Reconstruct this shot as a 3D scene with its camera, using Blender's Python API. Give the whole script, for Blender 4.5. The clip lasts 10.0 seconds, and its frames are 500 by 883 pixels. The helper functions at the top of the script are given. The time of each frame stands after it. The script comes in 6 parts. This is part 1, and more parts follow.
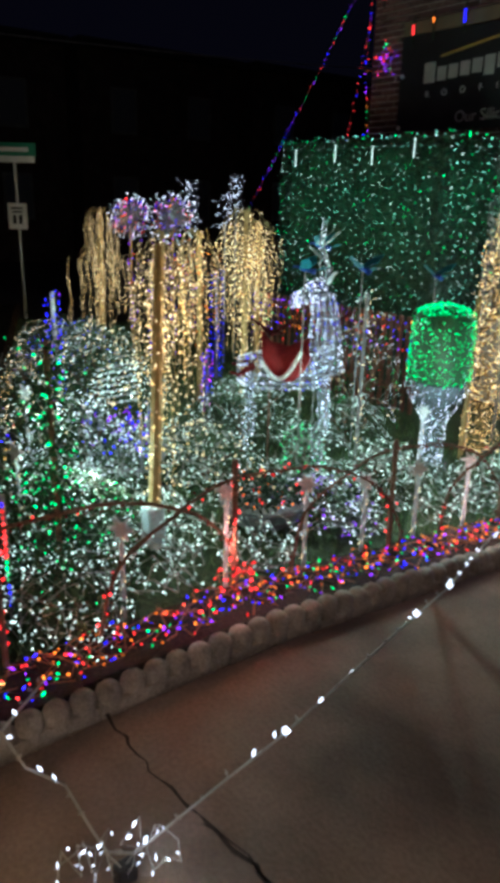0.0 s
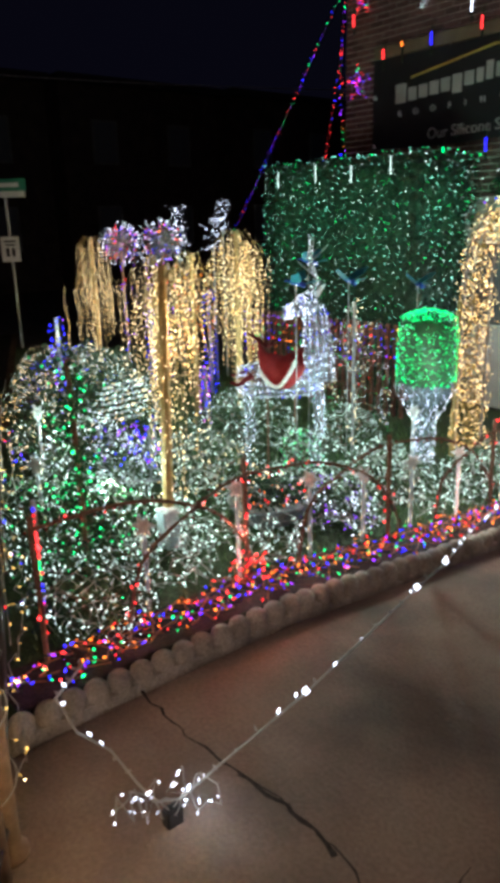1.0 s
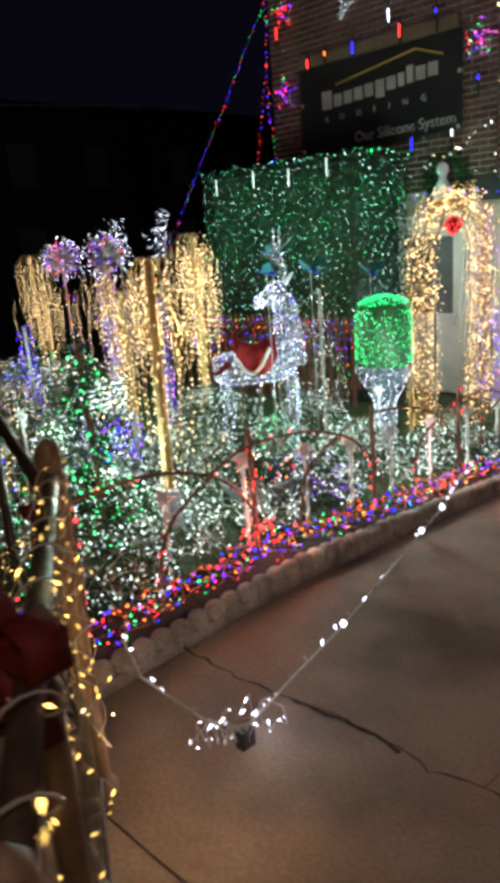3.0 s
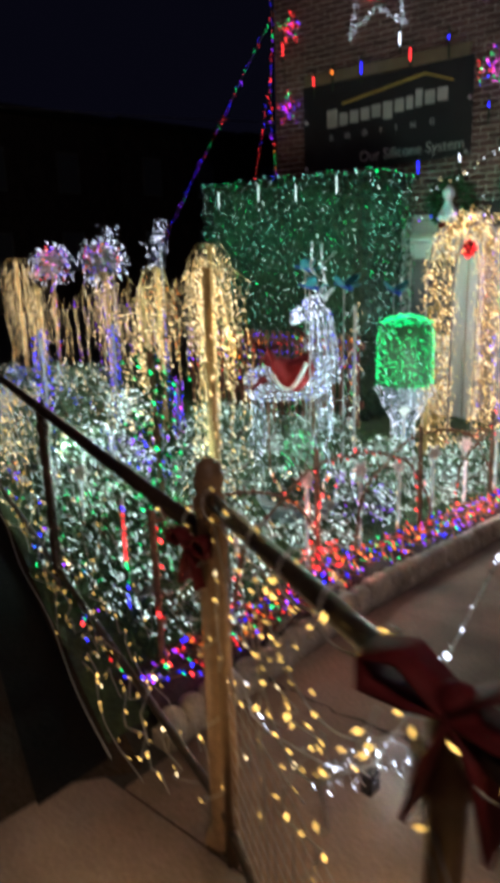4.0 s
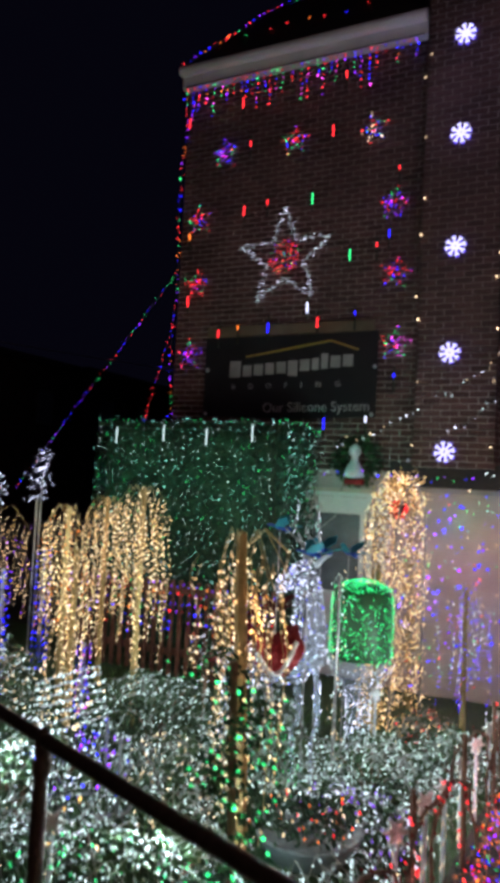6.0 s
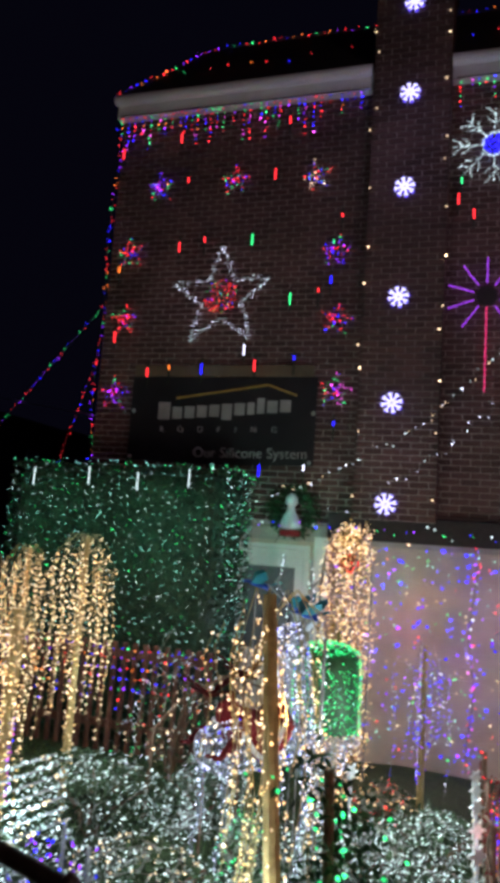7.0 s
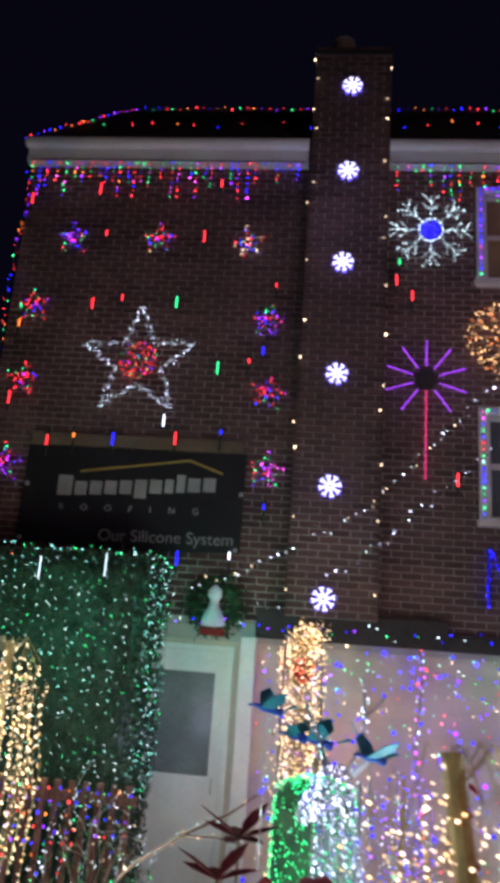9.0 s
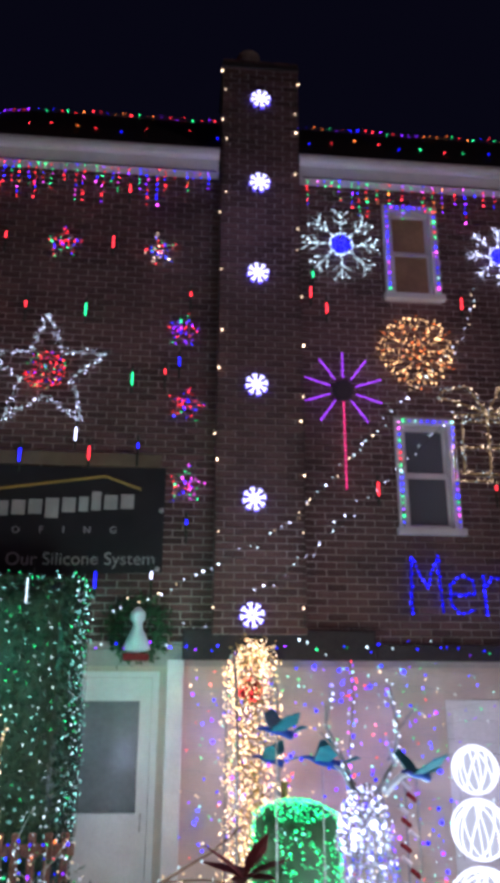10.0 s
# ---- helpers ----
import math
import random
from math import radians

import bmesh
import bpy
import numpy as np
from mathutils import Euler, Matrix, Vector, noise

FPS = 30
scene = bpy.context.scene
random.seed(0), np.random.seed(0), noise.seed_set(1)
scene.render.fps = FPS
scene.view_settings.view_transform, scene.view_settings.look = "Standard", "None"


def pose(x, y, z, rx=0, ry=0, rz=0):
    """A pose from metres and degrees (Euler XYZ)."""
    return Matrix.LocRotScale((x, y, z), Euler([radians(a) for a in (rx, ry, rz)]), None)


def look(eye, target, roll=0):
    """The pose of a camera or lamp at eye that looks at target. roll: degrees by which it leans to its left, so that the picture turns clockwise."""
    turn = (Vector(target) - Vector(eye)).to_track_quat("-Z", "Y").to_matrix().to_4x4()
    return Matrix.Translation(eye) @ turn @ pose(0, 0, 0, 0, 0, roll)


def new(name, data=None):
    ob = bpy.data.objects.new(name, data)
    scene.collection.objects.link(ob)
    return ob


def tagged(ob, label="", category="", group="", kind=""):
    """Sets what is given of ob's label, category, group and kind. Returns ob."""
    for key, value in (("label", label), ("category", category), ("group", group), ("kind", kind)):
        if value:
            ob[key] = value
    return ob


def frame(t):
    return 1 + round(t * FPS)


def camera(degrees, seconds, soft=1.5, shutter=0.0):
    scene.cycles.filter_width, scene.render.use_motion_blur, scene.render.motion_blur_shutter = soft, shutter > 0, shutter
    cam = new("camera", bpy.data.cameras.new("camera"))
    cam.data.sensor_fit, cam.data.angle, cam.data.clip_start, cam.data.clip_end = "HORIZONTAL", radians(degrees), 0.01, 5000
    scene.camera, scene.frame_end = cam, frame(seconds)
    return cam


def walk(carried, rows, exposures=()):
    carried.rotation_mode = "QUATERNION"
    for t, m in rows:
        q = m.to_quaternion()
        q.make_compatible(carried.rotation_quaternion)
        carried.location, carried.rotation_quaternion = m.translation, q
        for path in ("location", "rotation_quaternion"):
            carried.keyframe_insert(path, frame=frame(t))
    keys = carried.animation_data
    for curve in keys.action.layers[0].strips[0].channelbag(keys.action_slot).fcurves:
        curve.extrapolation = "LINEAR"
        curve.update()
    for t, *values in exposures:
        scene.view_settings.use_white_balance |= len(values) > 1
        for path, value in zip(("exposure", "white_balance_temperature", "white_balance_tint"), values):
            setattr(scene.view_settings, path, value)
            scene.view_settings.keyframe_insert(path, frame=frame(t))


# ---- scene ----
cam = camera(38.0, 10.0, soft=5.4, shutter=0.6)
PATH = [
    (0, (3.485, -7.807, 1.833), (1.999, -6.628, 1.197), 1.4),
    (0.5, (3.651, -7.947, 1.848), (2.179, -6.74, 1.235), 0.5),
    (1, (3.696, -8.052, 1.834), (2.208, -6.849, 1.25), -1.5),
    (1.5, (3.681, -8.177, 1.766), (2.268, -6.888, 1.18), -4.4),
    (2, (3.67, -8.317, 1.703), (2.35, -6.934, 1.116), -5.5),
    (2.5, (3.706, -8.45, 1.69), (2.343, -7.093, 1.143), -4.8),
    (2.7, (3.718, -8.465, 1.698), (2.33, -7.13, 1.16), -5.2),
    (3.8, (3.207, -8.763, 1.696), (1.938, -7.324, 1.133), -1.6),
    (4, (3.109, -8.806, 1.703), (1.834, -7.355, 1.185), -1.7),
    (4.5, (2.792, -8.832, 1.745), (1.521, -7.315, 1.458), -1.2),
    (5, (2.368, -8.848, 1.741), (1.284, -7.171, 1.628), -0.6),
    (5.2, (2.231, -8.822, 1.758), (1.198, -7.11, 1.719), -0.3),
    (6.3, (1.422, -8.655, 1.841), (0.619, -6.83, 2.0), 3.2),
    (6.5, (1.245, -8.575, 1.817), (0.531, -6.718, 2.025), 2.3),
    (7, (0.929, -8.49, 1.807), (0.328, -6.6, 2.067), 4.1),
    (7.5, (0.706, -8.241, 1.824), (0.23, -6.316, 2.087), 6.7),
    (8.0, (0.344, -8.133, 1.786), (0.21, -6.157, 2.065), 1.13),
    (8.5, (0.074, -7.9, 1.788), (0.009, -5.948, 2.221), 2.53),
    (9.0, (-0.141, -7.708, 1.817), (-0.338, -5.789, 2.347), 4.32),
    (9.5, (-0.427, -7.589, 1.796), (-0.394, -5.668, 2.351), 1.41),
    (10, (-0.749, -7.458, 1.779), (-0.574, -5.557, 2.377), 0.3),
]
walk(cam, [(t, look(e, a, r)) for t, e, a, r in PATH],
     [(0, -0.35, 5750, 9), (0.5, 0.0, 5900, 12), (1, 0.1, 6050, 13), (2.5, 0.25, 6300, 17), (4, 0.1, 6000, 15), (4.5, -0.1, 5950, 13), (5.2, -0.3, 5900, 20), (6.5, -0.4, 5950, 29), (7.5, -0.3, 5900, 29),
      (8, -0.35, 5800, 29), (8.5, -0.3, 5850, 29), (9, -0.02, 5700, 30), (9.5, 0.2, 5550, 32), (10, 0.22, 5500, 33)])


# ---- night sky and street light ----
world = bpy.data.worlds.new("night")
scene.world = world
world.use_nodes = True
world.node_tree.nodes["Background"].inputs[0].default_value = (0.0019, 0.0018, 0.0042, 1)
world.node_tree.nodes["Background"].inputs[1].default_value = 1.0


def lamp(name, place, target, power, colour, size):
    d = bpy.data.lights.new(name, "AREA")
    d.energy, d.color, d.size = power, colour, size
    ob = new(name, d)
    ob.matrix_world = look(place, target)
    return tagged(ob, "warm sodium street light over the pavement", "lamp")


lamp("street_light", (8.5, -11.5, 7.0), (3.4, -7.6, 0.0), 132, (1.0, 0.68, 0.5), 1.4)


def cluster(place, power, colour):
    """An unseen point lamp added for the joint light of nearby bulbs."""
    d = bpy.data.lights.new("bulb_fill_light", "POINT")
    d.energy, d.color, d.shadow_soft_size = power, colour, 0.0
    ob = new("bulb_fill_light", d)
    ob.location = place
    return tagged(ob, "unseen lamp added for the joint light of nearby bulbs", "lamp")


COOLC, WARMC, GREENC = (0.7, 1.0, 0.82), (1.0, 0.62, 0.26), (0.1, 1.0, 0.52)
# added lamps carry the bulbs' glow, some set clear of the strings
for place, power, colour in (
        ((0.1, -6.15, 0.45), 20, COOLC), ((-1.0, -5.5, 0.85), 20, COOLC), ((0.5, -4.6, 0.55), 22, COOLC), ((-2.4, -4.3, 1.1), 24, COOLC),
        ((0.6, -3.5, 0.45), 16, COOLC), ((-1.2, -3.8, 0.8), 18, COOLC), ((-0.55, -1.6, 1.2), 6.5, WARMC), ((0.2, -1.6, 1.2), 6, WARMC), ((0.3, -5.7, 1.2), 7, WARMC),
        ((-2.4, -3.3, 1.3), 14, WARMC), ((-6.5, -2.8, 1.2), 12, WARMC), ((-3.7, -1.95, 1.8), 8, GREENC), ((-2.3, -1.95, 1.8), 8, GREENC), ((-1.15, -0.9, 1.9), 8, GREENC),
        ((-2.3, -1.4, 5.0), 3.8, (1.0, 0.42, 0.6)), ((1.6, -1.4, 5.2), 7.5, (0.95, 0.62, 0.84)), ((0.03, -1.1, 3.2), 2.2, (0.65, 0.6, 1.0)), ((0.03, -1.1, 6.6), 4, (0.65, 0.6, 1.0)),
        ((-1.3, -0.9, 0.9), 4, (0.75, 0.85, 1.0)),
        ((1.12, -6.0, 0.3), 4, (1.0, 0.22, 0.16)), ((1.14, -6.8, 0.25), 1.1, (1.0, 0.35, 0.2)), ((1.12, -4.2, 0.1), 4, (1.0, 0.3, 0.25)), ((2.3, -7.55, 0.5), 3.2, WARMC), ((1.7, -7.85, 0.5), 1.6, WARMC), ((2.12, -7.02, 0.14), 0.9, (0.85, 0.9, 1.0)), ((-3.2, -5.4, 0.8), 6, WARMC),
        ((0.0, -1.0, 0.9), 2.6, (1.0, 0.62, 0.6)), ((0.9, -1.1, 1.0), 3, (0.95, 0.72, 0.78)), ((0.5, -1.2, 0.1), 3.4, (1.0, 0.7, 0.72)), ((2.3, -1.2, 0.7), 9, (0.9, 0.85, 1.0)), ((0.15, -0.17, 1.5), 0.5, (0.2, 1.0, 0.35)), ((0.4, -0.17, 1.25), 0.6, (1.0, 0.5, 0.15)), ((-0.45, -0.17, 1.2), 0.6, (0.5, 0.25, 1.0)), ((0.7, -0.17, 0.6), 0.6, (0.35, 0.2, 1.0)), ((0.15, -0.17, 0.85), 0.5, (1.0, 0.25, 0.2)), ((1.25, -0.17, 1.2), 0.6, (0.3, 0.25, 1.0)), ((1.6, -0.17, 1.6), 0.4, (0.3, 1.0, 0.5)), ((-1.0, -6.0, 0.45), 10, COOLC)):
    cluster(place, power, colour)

# ---- geometry ----
rnd = random.Random(7)


def G(y):
    """Height of the ground: level by the pavement, falling gently towards the house."""
    return -0.1 * (min(max(y, -6.0), -0.4) + 6.0)


class Geo:
    def __init__(self):
        self.v, self.f = [], []

    def add(self, vs, fs):
        n = len(self.v)
        self.v += [tuple(p) for p in vs]
        self.f += [tuple(i + n for i in f) for f in fs]
        return self

    def bulb(self, p, r, d=None, long=1.0):
        """A small faceted bulb at p, its long axis along d."""
        z = Vector(d).normalized() if d is not None else Vector((0, 0, 1))
        x = z.orthogonal().normalized()
        y = z.cross(x)
        p = Vector(p)
        a = [p + z * r * long, p - z * r * long]
        ring = [p + (x * math.cos(k * math.pi / 2.5) + y * math.sin(k * math.pi / 2.5)) * r for k in range(5)]
        fs = []
        for k in range(5):
            fs += [(0, 2 + k, 2 + (k + 1) % 5), (1, 2 + (k + 1) % 5, 2 + k)]
        return self.add(a + ring, fs)

    def tube(self, pts, r, n=5, r2=None, closed=False, caps=True):
        pts = [Vector(p) for p in pts]
        m = len(pts)
        vs, fs = [], []
        x = None
        for i, p in enumerate(pts):
            if closed:
                t = pts[(i + 1) % m] - pts[i - 1]
            else:
                t = pts[min(i + 1, m - 1)] - pts[max(i - 1, 0)]
            if t.length < 1e-9:
                t = Vector((0, 0, 1))
            t.normalize()
            x = t.orthogonal().normalized() if x is None else (x - t * x.dot(t))
            x = t.orthogonal().normalized() if x.length < 1e-6 else x.normalized()
            y = t.cross(x)
            rr = r if r2 is None else r + (r2 - r) * i / max(1, m - 1)
            vs += [p + (x * math.cos(2 * math.pi * k / n) + y * math.sin(2 * math.pi * k / n)) * rr for k in range(n)]
        for i in range(m if closed else m - 1):
            j = (i + 1) % m
            fs += [(i * n + k, i * n + (k + 1) % n, j * n + (k + 1) % n, j * n + k) for k in range(n)]
        if caps and not closed:
            fs += [tuple(reversed(range(n))), tuple((m - 1) * n + k for k in range(n))]
        return self.add(vs, fs)

    def box(self, lo, hi, bev=0.0):
        (a, b, c), (d, e, f) = lo, hi
        if bev <= 0:
            vs = [(a, b, c), (d, b, c), (d, e, c), (a, e, c), (a, b, f), (d, b, f), (d, e, f), (a, e, f)]
            return self.add(vs, [(3, 2, 1, 0), (4, 5, 6, 7), (0, 1, 5, 4), (1, 2, 6, 5), (2, 3, 7, 6), (3, 0, 4, 7)])
        bm = bmesh.new()
        bmesh.ops.create_cube(bm, size=1, matrix=Matrix.Translation(((a + d) / 2, (b + e) / 2, (c + f) / 2)) @ Matrix.Diagonal((d - a, e - b, f - c, 1)))
        bmesh.ops.bevel(bm, geom=bm.edges[:], offset=bev, segments=2, affect="EDGES", profile=0.5)
        return self.bm(bm)

    def bm(self, bm):
        bm.verts.index_update()
        self.add([v.co.copy() for v in bm.verts], [[v.index for v in f.verts] for f in bm.faces])
        bm.free()
        return self

    def lathe(self, c, prof, n=20):
        """prof: (radius, height) pairs turned about the upright through c."""
        c = Vector(c)
        vs = [c + Vector((r * math.cos(2 * math.pi * k / n), r * math.sin(2 * math.pi * k / n), z)) for r, z in prof for k in range(n)]
        fs = [(i * n + k, i * n + (k + 1) % n, (i + 1) * n + (k + 1) % n, (i + 1) * n + k) for i in range(len(prof) - 1) for k in range(n)]
        fs += [tuple(reversed(range(n))), tuple((len(prof) - 1) * n + k for k in range(n))]
        return self.add(vs, fs)

    def ball(self, c, r, sub=2, scale=(1, 1, 1)):
        bm = bmesh.new()
        bmesh.ops.create_icosphere(bm, subdivisions=sub, radius=1, matrix=Matrix.Translation(c) @ Matrix.Diagonal((r * scale[0], r * scale[1], r * scale[2], 1)))
        return self.bm(bm)

    def leaf(self, p, size, rg):
        d = Vector((rg.gauss(0, 1), rg.gauss(0, 1), rg.gauss(0.3, 1))).normalized()
        x = d.orthogonal().normalized()
        y = d.cross(x)
        a = rg.uniform(0, 6.28)
        u = x * math.cos(a) + y * math.sin(a)
        w = d.cross(u) * size * 0.45
        u = u * size
        p = Vector(p)
        return self.add([p - u, p + w + d * size * 0.2, p + u, p - w + d * size * 0.2], [(0, 1, 2), (0, 2, 3)])


def thing(name, label, category, at=(0, 0, 0), group="", kind=""):
    ob = new(name)
    ob.location = at
    ob.empty_display_size = 0.1
    return tagged(ob, label, category, group, kind)


def put(name, geo, mat, parent=None, label="", category="", group="", kind="", smooth=False):
    me = bpy.data.meshes.new(name)
    me.from_pydata([tuple(p) for p in geo.v], [], geo.f)
    me.materials.append(mat)
    if smooth:
        me.polygons.foreach_set("use_smooth", [True] * len(me.polygons))
    me.update()
    ob = new(name, me)
    if parent is not None:
        ob.parent = parent
        off = Vector(parent.location) if parent.parent is None else Vector((0, 0, 0))
        ob.matrix_parent_inverse = Matrix.Translation(-off)
    return tagged(ob, label, category, group, kind)


# ---- materials ----
def mat(name, colour, rough=0.6, metal=0.0, scale=30.0, vary=0.25, bump=0.2, stain=0.2, stain_scale=2.0, spec=0.5, objrand=0.0, island=0.0):
    m = bpy.data.materials.new(name)
    m.use_nodes = True
    nt = m.node_tree
    b = nt.nodes["Principled BSDF"]
    N = nt.nodes.new
    L = nt.links.new
    geo = N("ShaderNodeNewGeometry")
    n1, n2 = N("ShaderNodeTexNoise"), N("ShaderNodeTexNoise")
    n1.inputs["Scale"].default_value, n1.inputs["Detail"].default_value = scale, 6
    n2.inputs["Scale"].default_value, n2.inputs["Detail"].default_value = stain_scale, 4
    for n in (n1, n2):
        L(geo.outputs["Position"], n.inputs["Vector"])
    r1, r2 = N("ShaderNodeMapRange"), N("ShaderNodeMapRange")
    r1.inputs[1].default_value, r1.inputs[2].default_value = 0.3, 0.7
    r1.inputs[3].default_value, r1.inputs[4].default_value = 1 - vary, 1 + vary
    r2.inputs[1].default_value, r2.inputs[2].default_value = 0.35, 0.65
    r2.inputs[3].default_value, r2.inputs[4].default_value = 1 - stain, 1 + stain
    L(n1.outputs["Fac"], r1.inputs[0])
    L(n2.outputs["Fac"], r2.inputs[0])
    mul = N("ShaderNodeMath")
    mul.operation = "MULTIPLY"
    L(r1.outputs[0], mul.inputs[0])
    L(r2.outputs[0], mul.inputs[1])
    last = mul.outputs[0]
    if objrand or island:
        if objrand:
            src = N("ShaderNodeObjectInfo").outputs["Random"]
        else:
            src = geo.outputs["Random Per Island"]
        r3 = N("ShaderNodeMapRange")
        k = objrand or island
        r3.inputs[3].default_value, r3.inputs[4].default_value = 1 - k, 1 + k
        L(src, r3.inputs[0])
        mm = N("ShaderNodeMath")
        mm.operation = "MULTIPLY"
        L(last, mm.inputs[0])
        L(r3.outputs[0], mm.inputs[1])
        last = mm.outputs[0]
    mix = N("ShaderNodeVectorMath")
    mix.operation = "SCALE"
    mix.inputs[0].default_value = colour
    L(last, mix.inputs["Scale"])
    L(mix.outputs[0], b.inputs["Base Color"])
    rr = N("ShaderNodeMapRange")
    rr.inputs[3].default_value, rr.inputs[4].default_value = max(0.05, rough - 0.12), min(1, rough + 0.12)
    L(n2.outputs["Fac"], rr.inputs[0])
    L(rr.outputs[0], b.inputs["Roughness"])
    b.inputs["Metallic"].default_value = metal
    b.inputs["Specular IOR Level"].default_value = spec
    if bump:
        bp = N("ShaderNodeBump")
        bp.inputs["Strength"].default_value, bp.inputs["Distance"].default_value = bump, 0.02
        L(n1.outputs["Fac"], bp.inputs["Height"])
        L(bp.outputs[0], b.inputs["Normal"])
    return m


def glow(name, colour, strength, vary=True):
    """A lit bulb: each one of a string burns a little brighter or dimmer."""
    m = bpy.data.materials.new(name)
    m.use_nodes = True
    nt = m.node_tree
    nt.nodes.remove(nt.nodes["Principled BSDF"])
    e = nt.nodes.new("ShaderNodeEmission")
    e.inputs[0].default_value = (*colour, 1)
    g = nt.nodes.new("ShaderNodeNewGeometry")
    r = nt.nodes.new("ShaderNodeMapRange")
    r.inputs[3].default_value, r.inputs[4].default_value = strength * (0.4 if vary else 1.0), strength * (2.0 if vary else 1.0)
    pw = nt.nodes.new("ShaderNodeMath")
    pw.operation, pw.inputs[1].default_value = "POWER", 2.2
    nt.links.new(g.outputs["Random Per Island"], pw.inputs[0])
    nt.links.new(pw.outputs[0], r.inputs[0])
    nt.links.new(r.outputs[0], e.inputs[1])
    nt.links.new(e.outputs[0], nt.nodes["Material Output"].inputs[0])
    return m


K = 0.6
WARM = glow("warm_white_led", (1.0, 0.74, 0.37), 6.2 * K)
AMBER = glow("amber_led", (1.0, 0.6, 0.2), 7 * K)
ICE = glow("cool_white_led", (0.74, 1.0, 0.88), 4.0 * K)
PURE = glow("pure_white_led", (0.82, 0.88, 1.0), 6.5 * K)
BLUE = glow("blue_led", (0.025, 0.02, 1.0), 7 * K)
GREEN = glow("green_led", (0.02, 1.0, 0.22), 5 * K)
GOLD = glow("gold_led", (1.0, 0.6, 0.13), 4.2 * K)
TEAL = glow("teal_green_led", (0.32, 1.0, 0.72), 4 * K)
RED = glow("red_led", (1.0, 0.03, 0.03), 7 * K)
ORANGE = glow("orange_led", (1.0, 0.22, 0.02), 6 * K)
PURPLE = glow("purple_led", (0.3, 0.03, 1.0), 6 * K)
PINK = glow("pink_led", (1.0, 0.08, 0.75), 7 * K)
COLOURS = {"warm": WARM, "amber": AMBER, "gold": GOLD, "cool_white": ICE, "white": PURE, "blue": BLUE, "green": GREEN, "teal": TEAL, "red": RED, "orange": ORANGE, "purple": PURPLE, "pink": PINK}
MULTI = ["red", "green", "blue", "orange", "purple", "red", "blue"]

CONCRETE = mat("concrete", (0.25, 0.185, 0.145), 0.8, scale=60, vary=0.15, bump=0.25, stain=0.4, stain_scale=1.6)
EDGING = mat("edging_concrete", (0.42, 0.38, 0.33), 0.85, scale=90, vary=0.25, bump=0.4, stain=0.25, stain_scale=5, objrand=0.15)
ASPHALT = mat("worn_asphalt", (0.05, 0.034, 0.023), 0.95, spec=0.1, scale=50, vary=0.35, bump=0.35, stain=0.3)
GROUND = mat("soil_and_asphalt", (0.035, 0.032, 0.03), 0.9, scale=25, vary=0.4, bump=0.4)
LAWN = mat("lawn_soil", (0.045, 0.075, 0.03), 0.9, scale=40, vary=0.5, bump=0.5)
MULCH = mat("mulch", (0.05, 0.03, 0.022), 0.9, scale=60, vary=0.5, bump=0.6)
GRASS = mat("grass_blades", (0.085, 0.15, 0.05), 0.6, scale=5, vary=0.3, bump=0, island=0.4)
BRICK = mat("brick", (0.12, 0.068, 0.062), 0.85, scale=70, vary=0.3, bump=0.3, stain=0.25, stain_scale=1.2, objrand=0.3)
BRICKS = mat("brick_courses", (0.12, 0.068, 0.062), 0.85, scale=70, vary=0.3, bump=0.3, stain=0.25, stain_scale=1.2, island=0.35)
MORTAR = mat("mortar", (0.46, 0.41, 0.38), 0.9, scale=90, vary=0.2, bump=0.3)
STUCCO = mat("beige_stucco", (0.62, 0.52, 0.44), 0.8, scale=80, vary=0.08, bump=0.25, stain=0.12)
WHITE = mat("white_paint", (0.78, 0.78, 0.78), 0.45, scale=40, vary=0.05, bump=0.05, stain=0.1)
TRIM = mat("window_trim_paint", (0.75, 0.73, 0.72), 0.5, scale=40, vary=0.05, bump=0.05, stain=0.1)
ROOF = mat("asphalt_shingle", (0.022, 0.02, 0.022), 0.9, scale=60, vary=0.3, bump=0.4, island=0.3)
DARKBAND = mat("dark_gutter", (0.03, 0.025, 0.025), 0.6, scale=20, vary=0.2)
BANNER = mat("banner_vinyl", (0.022, 0.022, 0.026), 0.45, scale=6, vary=0.1, bump=0.15, stain=0.15)
LETTER = mat("banner_letter_print", (0.42, 0.42, 0.42), 0.5, scale=20, vary=0.05, bump=0)
GOLDPRINT = mat("banner_gold_print", (0.45, 0.32, 0.08), 0.5, scale=20, vary=0.05, bump=0)
CREAM = mat("banner_cream_strip", (0.17, 0.13, 0.085), 0.6, scale=10, vary=0.1)
CORD = mat("green_cord", (0.015, 0.03, 0.015), 0.5, scale=50, vary=0.1, bump=0)
PALECORD = mat("clear_cord", (0.45, 0.45, 0.42), 0.4, scale=50, vary=0.1, bump=0)
REDCORD = mat("red_cord", (0.5, 0.2, 0.1), 0.4, scale=50, vary=0.1, bump=0)
LEAF = mat("evergreen_leaf", (0.032, 0.075, 0.042), 0.55, scale=8, vary=0.3, bump=0, island=0.5)
SHRUBLEAF = mat("shrub_leaf", (0.07, 0.12, 0.055), 0.5, scale=8, vary=0.3, bump=0, island=0.5)
# golden bloom of the arch bulbs, put into the colour of garland flakes
BLOOMGOLD = mat("gold_bloom", (0.52, 0.36, 0.13), 0.35, metal=0.3, scale=40, vary=0.3, bump=0, island=0.4)
# cord coloured with the warm glow of its bulbs
BLOOMCORD = mat("warm_bloom_cord", (0.52, 0.41, 0.18), 0.4, scale=50, vary=0.2, bump=0)
